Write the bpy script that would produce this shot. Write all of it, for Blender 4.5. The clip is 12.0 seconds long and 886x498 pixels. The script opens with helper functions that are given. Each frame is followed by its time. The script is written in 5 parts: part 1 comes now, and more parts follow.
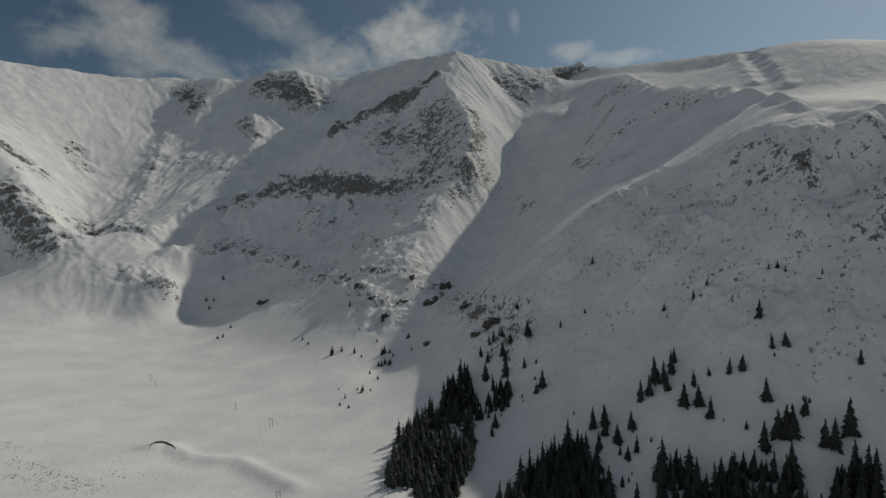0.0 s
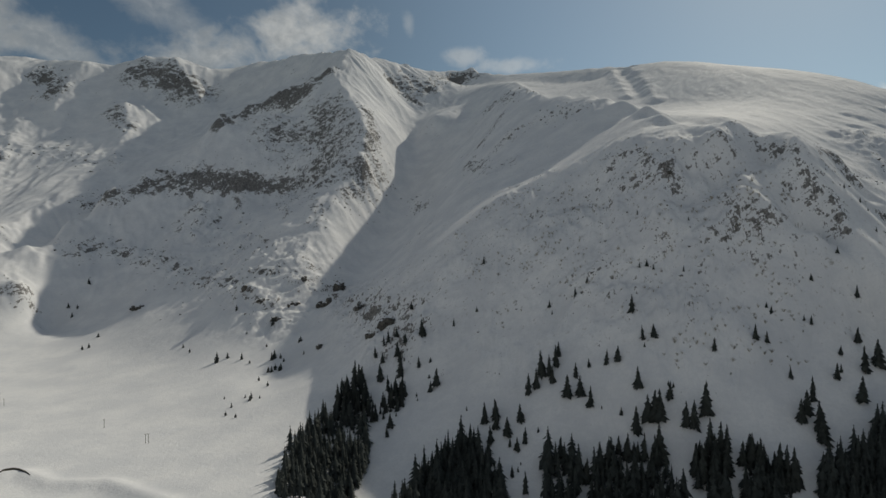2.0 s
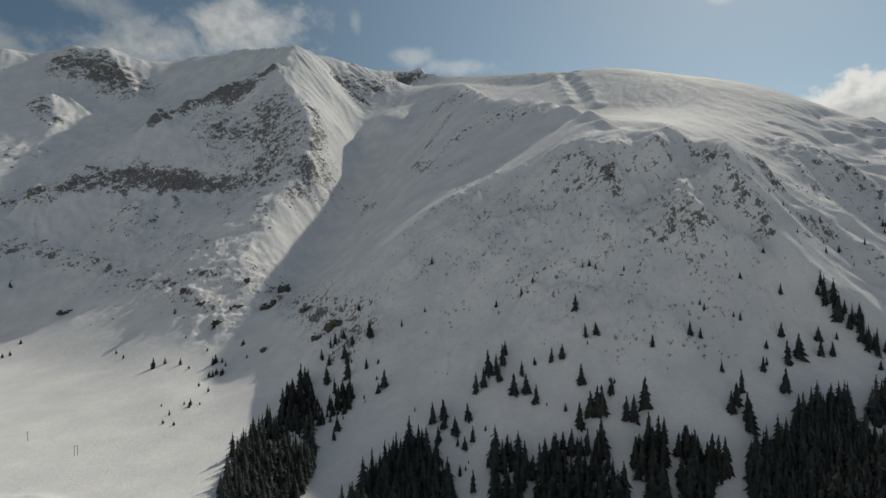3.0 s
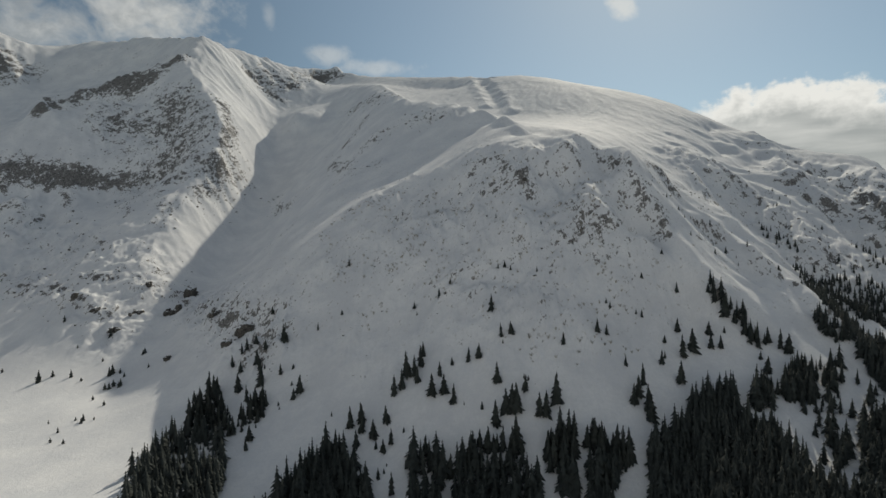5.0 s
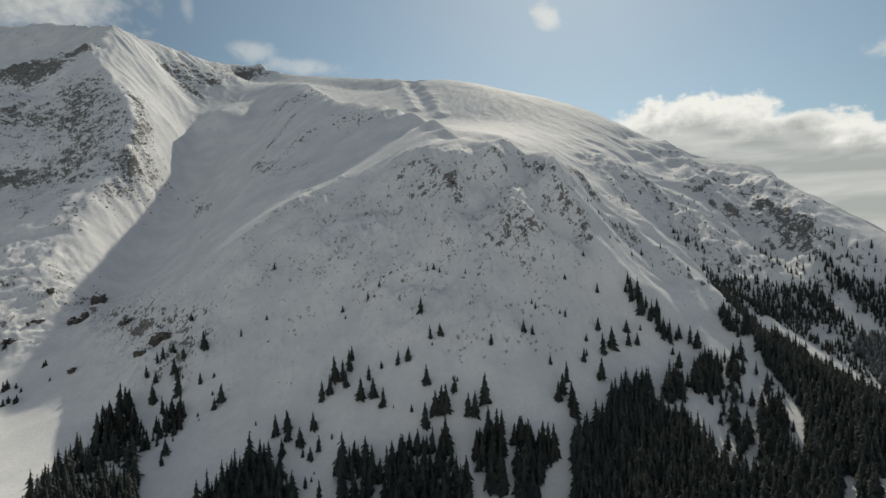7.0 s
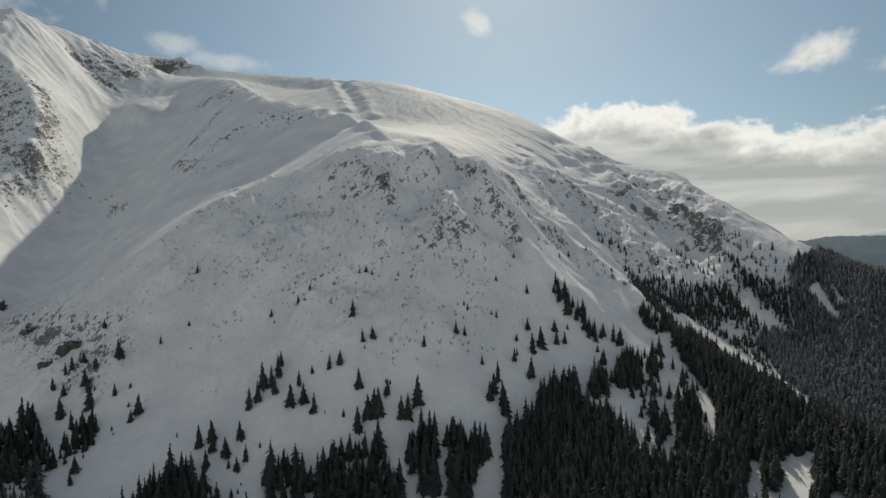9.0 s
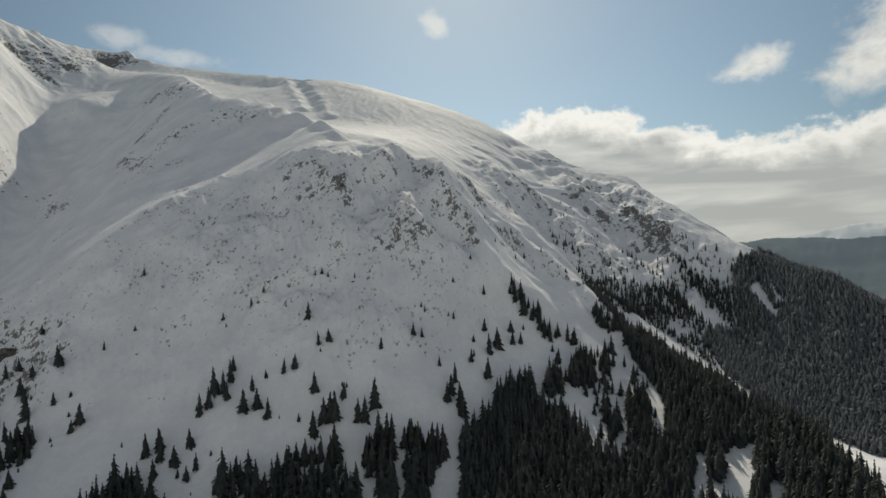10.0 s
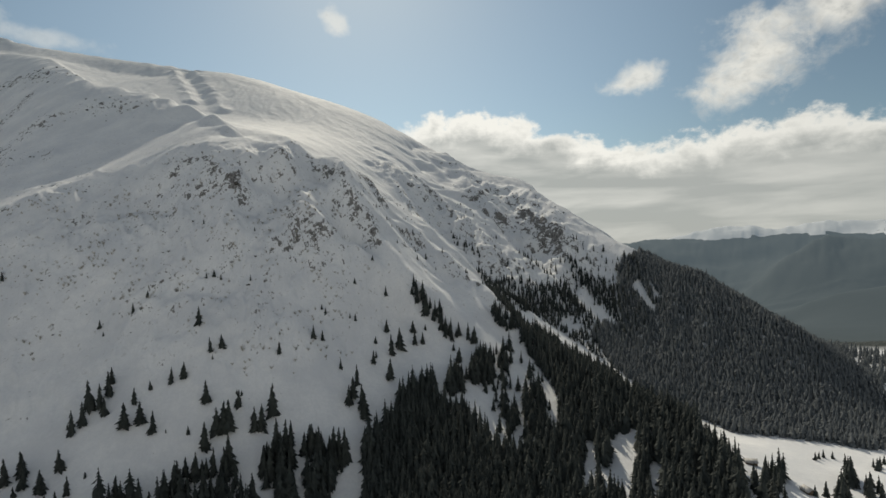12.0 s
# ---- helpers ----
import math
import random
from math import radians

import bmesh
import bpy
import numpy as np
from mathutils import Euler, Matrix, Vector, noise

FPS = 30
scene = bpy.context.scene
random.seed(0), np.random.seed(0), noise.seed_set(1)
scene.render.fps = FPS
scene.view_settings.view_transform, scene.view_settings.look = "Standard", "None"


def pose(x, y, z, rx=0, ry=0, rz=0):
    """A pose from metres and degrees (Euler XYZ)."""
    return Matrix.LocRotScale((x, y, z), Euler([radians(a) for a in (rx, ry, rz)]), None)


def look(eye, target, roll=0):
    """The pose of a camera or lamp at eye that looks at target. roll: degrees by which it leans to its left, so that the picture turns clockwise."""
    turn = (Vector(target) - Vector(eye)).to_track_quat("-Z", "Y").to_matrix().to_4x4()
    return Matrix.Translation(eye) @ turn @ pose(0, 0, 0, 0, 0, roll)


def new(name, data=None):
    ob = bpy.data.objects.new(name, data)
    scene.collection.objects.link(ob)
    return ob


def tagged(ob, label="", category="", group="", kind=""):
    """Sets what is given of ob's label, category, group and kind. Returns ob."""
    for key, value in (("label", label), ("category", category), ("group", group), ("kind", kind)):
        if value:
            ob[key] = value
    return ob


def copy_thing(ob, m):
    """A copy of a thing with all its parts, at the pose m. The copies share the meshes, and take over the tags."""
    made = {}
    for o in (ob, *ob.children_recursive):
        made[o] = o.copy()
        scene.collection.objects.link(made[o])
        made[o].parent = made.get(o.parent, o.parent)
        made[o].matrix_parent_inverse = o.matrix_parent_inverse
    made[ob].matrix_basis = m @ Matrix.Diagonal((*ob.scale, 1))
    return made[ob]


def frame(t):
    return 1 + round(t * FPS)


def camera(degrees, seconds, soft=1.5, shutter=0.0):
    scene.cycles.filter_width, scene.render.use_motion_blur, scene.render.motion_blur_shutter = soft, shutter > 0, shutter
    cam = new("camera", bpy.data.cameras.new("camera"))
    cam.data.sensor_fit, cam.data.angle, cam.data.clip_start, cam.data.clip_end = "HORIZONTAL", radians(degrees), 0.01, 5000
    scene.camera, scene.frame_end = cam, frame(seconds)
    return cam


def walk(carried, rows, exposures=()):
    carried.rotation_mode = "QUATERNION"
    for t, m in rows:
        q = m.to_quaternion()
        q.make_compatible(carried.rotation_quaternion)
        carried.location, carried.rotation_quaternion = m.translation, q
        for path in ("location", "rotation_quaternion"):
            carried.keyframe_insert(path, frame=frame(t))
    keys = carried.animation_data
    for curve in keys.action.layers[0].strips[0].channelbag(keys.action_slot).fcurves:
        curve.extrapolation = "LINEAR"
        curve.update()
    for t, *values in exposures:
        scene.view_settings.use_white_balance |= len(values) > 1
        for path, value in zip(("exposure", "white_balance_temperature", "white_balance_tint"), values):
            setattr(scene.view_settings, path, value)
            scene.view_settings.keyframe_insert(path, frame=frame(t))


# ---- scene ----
# ---- camera: a drone hovering over the valley floor, turning to the right ----
EYE = (0.0, 0.0, 165.0)
cam = camera(78.0, 12.0)
TURNS = [  # seconds, yaw, pitch, lean in degrees
    (0, -0.89, 0.14, -0.88),
    (0.5, -3.43, 0.12, -0.91),
    (1, -6.27, 0.10, -0.93),
    (1.5, -9.12, 0.05, -0.97),
    (2, -11.90, 0.02, -1.00),
    (2.5, -14.72, -0.01, -1.02),
    (3, -17.35, -0.03, -1.06),
    (5, -25.91, -0.02, -1.10),
    (5.5, -27.67, 0.02, -1.14),
    (6, -29.45, 0.08, -1.15),
    (6.5, -31.37, 0.08, -1.19),
    (7, -33.32, 0.10, -1.24),
    (9, -40.35, 0.16, -1.31),
    (9.5, -42.27, 0.20, -1.34),
    (10, -44.83, 0.22, -1.36),
    (10.5, -47.62, 0.19, -1.39),
    (11, -50.23, 0.12, -1.41),
    (11.5, -53.21, 0.09, -1.45),
    (12, -55.06, 0.08, -1.51),
]


def turned(yaw, pitch, lean):
    a, b = radians(yaw), radians(pitch)
    ahead = Vector((-math.sin(a) * math.cos(b), math.cos(a) * math.cos(b), math.sin(b)))
    return look(EYE, Vector(EYE) + ahead * 100, lean)


EXPOSURES = [(0.0, -0.71, 6800, 7), (2.0, -0.42, 6850, 7), (5.0, -0.14, 6950, 7), (9.0, 0.02, 7050, 7), (12.0, 0.02, 7100, 7)]
walk(cam, [(t, turned(y, p, r)) for t, y, p, r in TURNS], EXPOSURES)

# ---- daylight: a high winter sun behind the near slope, broken cloud ----
SUN_AZ, SUN_EL = 47.0, 34.4  # azimuth clockwise from +y
SUN_POWER, SKY_POWER = 3.0, 0.087


def sun_way():
    a, e = radians(SUN_AZ), radians(SUN_EL)
    return Vector((math.sin(a) * math.cos(e), math.cos(a) * math.cos(e), math.sin(e)))


sun = new("sun", bpy.data.lights.new("sun", "SUN"))
sun.data.energy, sun.data.angle, sun.data.color = SUN_POWER, radians(0.6), (1.0, 0.94, 0.84)
sun.matrix_world = look(sun_way() * 1000, (0, 0, 0))


class Nodes:
    """Short hand for wiring a node tree."""

    def __init__(self, tree):
        self.tree = tree
        tree.nodes.clear()

    def add(self, kind, **settings):
        node = self.tree.nodes.new(kind)
        for key, value in settings.items():
            self.put(value, node.inputs[key])
        return node

    def value_of(self, name):
        node = self.tree.nodes.new("ShaderNodeAttribute")
        node.attribute_name = name
        return node.outputs["Fac"]

    def put(self, value, socket):
        if isinstance(value, bpy.types.NodeSocket):
            self.tree.links.new(value, socket)
        else:
            socket.default_value = value

    def math(self, op, a, b=0.0, c=0.0, clamp=False):
        node = self.tree.nodes.new("ShaderNodeMath")
        node.operation, node.use_clamp = op, clamp
        for value, socket in zip((a, b, c), node.inputs):
            self.put(value, socket)
        return node.outputs[0]

    def step(self, value, low, high, to_low=0.0, to_high=1.0):
        node = self.tree.nodes.new("ShaderNodeMapRange")
        node.interpolation_type = "SMOOTHSTEP"
        for v, socket in zip((value, low, high, to_low, to_high), node.inputs):
            self.put(v, socket)
        return node.outputs[0]

    def mix(self, factor, a, b):
        node = self.tree.nodes.new("ShaderNodeMix")
        node.data_type = "RGBA"
        for value, socket in ((factor, node.inputs[0]), (a, node.inputs[6]), (b, node.inputs[7])):
            self.put(value, socket)
        return node.outputs[2]

    def noise(self, vector, scale, detail=4.0, rough=0.55, warp=0.0):
        node = self.tree.nodes.new("ShaderNodeTexNoise")
        for key, value in (("Vector", vector), ("Scale", scale), ("Detail", detail), ("Roughness", rough), ("Distortion", warp)):
            self.put(value, node.inputs[key])
        return node.outputs["Fac"]


world = bpy.data.worlds.new("sky")
scene.world = world
world.use_nodes = True
w = Nodes(world.node_tree)
sky = w.add("ShaderNodeTexSky")
sky.sky_type, sky.sun_disc, sky.sun_elevation, sky.sun_rotation = "NISHITA", False, radians(SUN_EL), radians(SUN_AZ)
sky.altitude, sky.air_density, sky.dust_density, sky.ozone_density = 1500.0, 1.0, 0.7, 1.0
way = w.add("ShaderNodeTexCoord").outputs["Generated"]
axes = w.add("ShaderNodeSeparateXYZ", Vector=way)
azimuth = w.math("MULTIPLY", w.math("ARCTAN2", axes.outputs[0], axes.outputs[1]), 57.2958)
height = w.math("MULTIPLY", w.math("ARCSINE", axes.outputs[2]), 57.2958)
stretch = w.add("ShaderNodeCombineXYZ", X=w.math("MULTIPLY", azimuth, 0.12), Y=w.math("MULTIPLY", height, 0.15))
billow = w.noise(stretch.outputs[0], 2.2, 7.0, 0.58, 0.25)
puff = w.noise(stretch.outputs[0], 7.0, 6.0, 0.6, 0.2)
ragged = w.math("ADD", w.math("MULTIPLY", billow, 1.6), w.math("MULTIPLY", puff, 0.6))


def cloud(az, el, half_width, half_height, lean=0.0, dense=1.0):
    """How much cloud lies in each direction: one ragged patch of sky, in degrees."""
    c, s = math.cos(radians(lean)), math.sin(radians(lean))
    u, v = w.math("SUBTRACT", azimuth, az), w.math("SUBTRACT", height, el)
    along = w.math("DIVIDE", w.math("ADD", w.math("MULTIPLY", u, c), w.math("MULTIPLY", v, s)), half_width)
    across = w.math("DIVIDE", w.math("SUBTRACT", w.math("MULTIPLY", v, c), w.math("MULTIPLY", u, s)), half_height)
    far = w.math("SQRT", w.math("ADD", w.math("MULTIPLY", along, along), w.math("MULTIPLY", across, across)))
    return w.math("MULTIPLY", w.step(w.math("ADD", far, ragged), 1.95, 1.2), dense)


CLOUDS = [  # azimuth, elevation, half width, half height, lean, density
    (-28.5, 19.5, 8.0, 5.2, -30, 0.7), (-32, 18.8, 6.0, 3.0, 10, 0.6), (-23.5, 17.8, 8.5, 3.0, -12, 0.55), (-2, 21.0, 8.5, 4.6, 8, 0.74), (-10.5, 18.6, 10.0, 3.8, 10, 0.66),
    (-15, 21.8, 8.0, 3.0, -20, 0.35), (14.3, 19.2, 3.2, 1.6, 0, 0.4), (19, 18.2, 6.0, 1.3, 0, 0.4), (8.7, 22.4, 0.9, 2.0, 10, 0.22),
    (44.4, 22.4, 2.2, 1.7, -40, 0.65), (85.5, 16.4, 8.5, 5.4, 28, 0.95), (91, 19.5, 7.5, 4.2, 20, 0.9), (75, 15.8, 4.6, 2.1, 14, 0.85), (104, 17, 9, 4, 0, 0.7)]
cover = None
for row in CLOUDS:
    one = cloud(*row)
    cover = one if cover is None else w.math("MAXIMUM", cover, one)
# the long bank low over the far mountains, bright along its upper rim and grey beneath
flat = w.add("ShaderNodeCombineXYZ", X=w.math("MULTIPLY", azimuth, 0.06), Y=w.math("MULTIPLY", height, 0.34))
layer = w.noise(flat.outputs[0], 1.6, 5.0, 0.5, 0.3)
rim = w.math("MULTIPLY", w.math("SINE", w.math("MULTIPLY", w.math("SUBTRACT", azimuth, 51.0), 0.2)), 1.3)
rim = w.math("ADD", w.math("ADD", rim, w.math("MULTIPLY", w.math("SUBTRACT", ragged, 1.1), 3.2)), w.step(azimuth, 50.0, 110.0, 12.6, 8.6))
under = w.math("SUBTRACT", rim, height)
bank = w.math("MULTIPLY", w.step(under, -0.35, 0.8), w.step(azimuth, 47.0, 53.0))
bank = w.math("MULTIPLY", bank, w.step(azimuth, 175.0, 135.0))
# broken cloud added to the unseen sky above and behind, to brighten the shade
above = w.math("MULTIPLY", w.step(height, 30.0, 44.0), w.step(w.noise(way, 2.3, 6.0, 0.55, 0.4), 0.42, 0.6))
behind = w.math("MULTIPLY", w.step(w.math("ABSOLUTE", w.math("SUBTRACT", azimuth, 30.0)), 105.0, 130.0), w.step(w.noise(way, 3.0, 6.0, 0.55, 0.4), 0.42, 0.58))
rest = w.math("MULTIPLY", w.math("MAXIMUM", above, behind), 0.5)
toward = w.add("ShaderNodeVectorMath")
toward.operation = "DOT_PRODUCT"
w.put(way, toward.inputs[0])
toward.inputs[1].default_value = sun_way()
glow = w.step(toward.outputs["Value"], 0.45, 1.0)
lit = w.step(w.math("ADD", w.math("MULTIPLY", puff, 1.0), w.math("MULTIPLY", glow, 0.5)), 0.35, 1.0)
cloud_tone = w.mix(lit, (4.8, 5.0, 5.2, 1), (9.6, 9.6, 9.5, 1))
bank_lit = w.math("ADD", w.step(under, 3.6, 0.2), w.math("MULTIPLY", w.math("SUBTRACT", layer, 0.42), 1.5), clamp=True)
bank_tone = w.mix(w.math("MULTIPLY", bank_lit, w.step(azimuth, 66.0, 95.0, 1.0, 0.72)), (4.5, 4.8, 5.0, 1), (10.2, 10.3, 10.4, 1))
blue = w.add("ShaderNodeVectorMath")
blue.operation = "MULTIPLY"
w.put(sky.outputs[0], blue.inputs[0])
deep = w.step(toward.outputs["Value"], 0.7, 0.99, 0.68, 1.02)  # the clear sky pales towards the sun
tint = w.add("ShaderNodeCombineXYZ", X=w.math("MULTIPLY", deep, 0.93), Y=deep, Z=w.math("MULTIPLY", deep, 0.95))
w.put(tint.outputs[0], blue.inputs[1])
veil = w.mix(w.math("MULTIPLY", glow, 0.11), blue.outputs[0], (6.9, 8.0, 8.2, 1))  # thin cirrus round the sun
air = w.mix(w.math("MULTIPLY", w.math("MAXIMUM", cover, rest), 0.92), veil, cloud_tone)
air = w.mix(w.math("MULTIPLY", bank, 0.96), air, bank_tone)
back = w.add("ShaderNodeBackground", Color=air, Strength=SKY_POWER)
w.add("ShaderNodeOutputWorld", Surface=back.outputs[0])

# ---- materials ----


def material(name):
    m = bpy.data.materials.new(name)
    m.use_nodes = True
    return m, Nodes(m.node_tree)


def plain(name, colour, rough=0.8, vary=0.25, scale=1.5, metal=0.0):
    """A dull surface whose tone wanders by patches and grain."""
    m, n = material(name)
    place = n.add("ShaderNodeTexCoord").outputs["Object"]
    tone = n.math("ADD", n.math("MULTIPLY", n.noise(place, scale), 0.6), n.math("MULTIPLY", n.noise(place, scale * 9), 0.4))
    dark = [c * (1 - vary) for c in colour] + [1]
    light = [min(1, c * (1 + vary)) for c in colour] + [1]
    bump = n.add("ShaderNodeBump", Strength=0.4, Distance=0.05, Height=tone)
    shade = n.add("ShaderNodeBsdfPrincipled", **{"Base Color": n.mix(n.step(tone, 0.3, 0.7), dark, light), "Roughness": rough, "Metallic": metal, "Normal": bump.outputs[0]})
    n.add("ShaderNodeOutputMaterial", Surface=shade.outputs[0])
    return m


def snow_and_rock():
    """Wind-packed snow over dark schist, which shows where the ground is too steep or too blown to hold it."""
    m, n = material("snow_and_rock")
    place = n.add("ShaderNodeTexCoord").outputs["Object"]
    bare = n.value_of("bare")
    scrub = n.value_of("scrub")
    tall = n.add("ShaderNodeMapping", Vector=place, Scale=(1.0, 1.0, 0.4)).outputs[0]
    wide, mid, fine, grain = n.noise(place, 0.02), n.noise(place, 0.12, 6.0, 0.62, 0.6), n.noise(tall, 0.45, 5.0, 0.68), n.noise(place, 1.3, 3.0)
    parts = n.add("ShaderNodeSeparateXYZ", Vector=place)
    across = n.math("ADD", n.math("MULTIPLY", parts.outputs[0], 0.9), n.math("MULTIPLY", parts.outputs[1], -0.43))
    hang = n.add("ShaderNodeCombineXYZ", X=across, Y=n.math("MULTIPLY", parts.outputs[2], 0.3), Z=n.math("MULTIPLY", parts.outputs[1], 0.1))
    streak = n.noise(hang.outputs[0], 0.34, 5.0, 0.66, 0.8)
    tilt = n.math("ADD", parts.outputs[2], n.math("MULTIPLY", across, -0.75))  # the beds of the schist dip across the faces
    bed = n.add("ShaderNodeCombineXYZ", X=n.math("MULTIPLY", across, 0.22), Y=tilt, Z=n.math("MULTIPLY", parts.outputs[1], 0.12))
    ledges = n.noise(bed.outputs[0], 0.2, 5.0, 0.66, 1.1)
    coarse = n.noise(place, 0.05, 3.0, 0.5, 0.5)
    broken = n.math("ADD", n.math("MULTIPLY", mid, 1.2), n.math("ADD", n.math("MULTIPLY", fine, 0.7), n.math("ADD", n.math("MULTIPLY", streak, 0.9), n.math("ADD", n.math("MULTIPLY", ledges, 0.6), n.math("MULTIPLY", coarse, 0.7)))))
    stone = n.step(n.math("ADD", bare, broken), 2.15, 2.21)
    tuft = n.math("MULTIPLY", n.step(n.noise(tall, 0.24, 3.0, 0.6), 0.58, 0.7), n.step(mid, 0.44, 0.56))
    tuft = n.math("MULTIPLY", tuft, n.math("MULTIPLY", scrub, 0.6))
    rock = n.mix(n.step(fine, 0.35, 0.65), (0.085, 0.083, 0.082, 1), (0.29, 0.28, 0.27, 1))
    snow = n.mix(n.step(n.math("ADD", wide, n.math("MULTIPLY", mid, 0.4)), 0.5, 0.95), (0.70, 0.71, 0.73, 1), (0.84, 0.84, 0.84, 1))
    snow = n.mix(n.step(n.math("ADD", fine, n.math("MULTIPLY", grain, 0.5)), 0.62, 0.95, 0.0, 0.3), snow, (0.62, 0.63, 0.645, 1))  # crust and blown grit
    ground = n.mix(stone, snow, rock)
    ground = n.mix(tuft, ground, (0.2, 0.175, 0.13, 1))
    woods = n.value_of("woods")
    ground = n.mix(n.math("MULTIPLY", woods, n.step(mid, 0.25, 0.5, 0.75, 1.0)), ground, (0.035, 0.042, 0.04, 1))
    relief = n.math("ADD", n.math("MULTIPLY", mid, 0.4), n.math("ADD", n.math("MULTIPLY", fine, 0.3), n.math("MULTIPLY", grain, 0.1)))
    bump = n.add("ShaderNodeBump", Strength=0.75, Distance=1.5, Height=relief)
    shade = n.add("ShaderNodeBsdfPrincipled", **{"Base Color": ground, "Roughness": n.mix(stone, (0.8, 0.8, 0.8, 1), (0.9, 0.9, 0.9, 1)), "Specular IOR Level": 0.08, "Normal": bump.outputs[0]})
    n.add("ShaderNodeOutputMaterial", Surface=shade.outputs[0])
    return m


def needles(name, dark, light):
    """Dense dark spruce needles, a little different from branch to branch."""
    m, n = material(name)
    place = n.add("ShaderNodeTexCoord").outputs["Object"]
    one = n.add("ShaderNodeNewGeometry").outputs["Random Per Island"]
    whole = n.add("ShaderNodeObjectInfo").outputs["Random"]
    tone = n.math("ADD", n.math("MULTIPLY", one, 0.5), n.math("ADD", n.math("MULTIPLY", whole, 0.25), n.math("MULTIPLY", n.noise(place, 0.8), 0.4)))
    colour = n.mix(n.step(tone, 0.2, 0.9), (*dark, 1), (*light, 1))
    shade = n.add("ShaderNodeBsdfPrincipled", **{"Base Color": colour, "Roughness": 0.85, "Specular IOR Level": 0.15})
    n.add("ShaderNodeOutputMaterial", Surface=shade.outputs[0])
    return m


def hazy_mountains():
    """Far wooded mountains, forest and snow, with the blue haze of distance mixed in as emission."""
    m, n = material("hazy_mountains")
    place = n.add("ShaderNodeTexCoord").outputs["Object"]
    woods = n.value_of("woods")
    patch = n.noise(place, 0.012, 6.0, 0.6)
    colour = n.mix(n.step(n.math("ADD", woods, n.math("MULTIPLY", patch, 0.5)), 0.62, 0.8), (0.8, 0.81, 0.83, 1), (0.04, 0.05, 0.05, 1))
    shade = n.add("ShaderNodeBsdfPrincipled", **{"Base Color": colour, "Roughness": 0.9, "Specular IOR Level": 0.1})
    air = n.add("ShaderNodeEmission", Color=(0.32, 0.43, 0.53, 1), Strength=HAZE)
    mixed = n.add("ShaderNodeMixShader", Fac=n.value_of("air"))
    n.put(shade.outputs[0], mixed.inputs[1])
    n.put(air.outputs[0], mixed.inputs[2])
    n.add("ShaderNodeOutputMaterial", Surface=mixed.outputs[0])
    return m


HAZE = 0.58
SNOW = snow_and_rock()
HAZY = hazy_mountains()
NEEDLES = needles("needles", (0.034, 0.041, 0.039), (0.058, 0.067, 0.063))
HAZED = needles("rimed_needles", (0.13, 0.145, 0.155), (0.145, 0.16, 0.168))  # needle colour lightened to stand in for haze over the far woods
BARK = plain("bark", (0.075, 0.058, 0.045), 0.9, 0.35, 3.0)
TWIG = plain("dry_twigs", (0.36, 0.33, 0.28), 0.9, 0.3, 2.0)


def snowy_stone():
    """Broken grey schist, with snow lying on every ledge that is flat enough."""
    m, n = material("snowy_schist")
    place = n.add("ShaderNodeTexCoord").outputs["Object"]
    up = n.add("ShaderNodeSeparateXYZ", Vector=n.add("ShaderNodeNewGeometry").outputs["Normal"]).outputs[2]
    fine = n.noise(place, 0.6, 5.0, 0.65)
    rock = n.mix(n.step(fine, 0.35, 0.68), (0.045, 0.043, 0.04, 1), (0.17, 0.16, 0.145, 1))
    colour = n.mix(n.step(n.math("ADD", up, n.math("MULTIPLY", fine, 0.7)), 1.02, 1.14), rock, (0.78, 0.79, 0.8, 1))
    bump = n.add("ShaderNodeBump", Strength=0.7, Distance=0.3, Height=fine)
    shade = n.add("ShaderNodeBsdfPrincipled", **{"Base Color": colour, "Roughness": 0.9, "Specular IOR Level": 0.1, "Normal": bump.outputs[0]})
    n.add("ShaderNodeOutputMaterial", Surface=shade.outputs[0])
    return m


STONE = snowy_stone()
EARTH = plain("wet_earth", (0.045, 0.04, 0.033), 0.9, 0.4, 1.2)
POST = plain("weathered_wood", (0.14, 0.115, 0.09), 0.85, 0.3, 4.0)
PLANK = plain("dark_boards", (0.11, 0.08, 0.055), 0.8, 0.35, 5.0)
ROOF_SNOW = plain("snowy_shingles", (0.42, 0.41, 0.4), 0.8, 0.4, 0.9)
CHINA = plain("brown_porcelain", (0.10, 0.05, 0.03), 0.3, 0.2, 8.0)

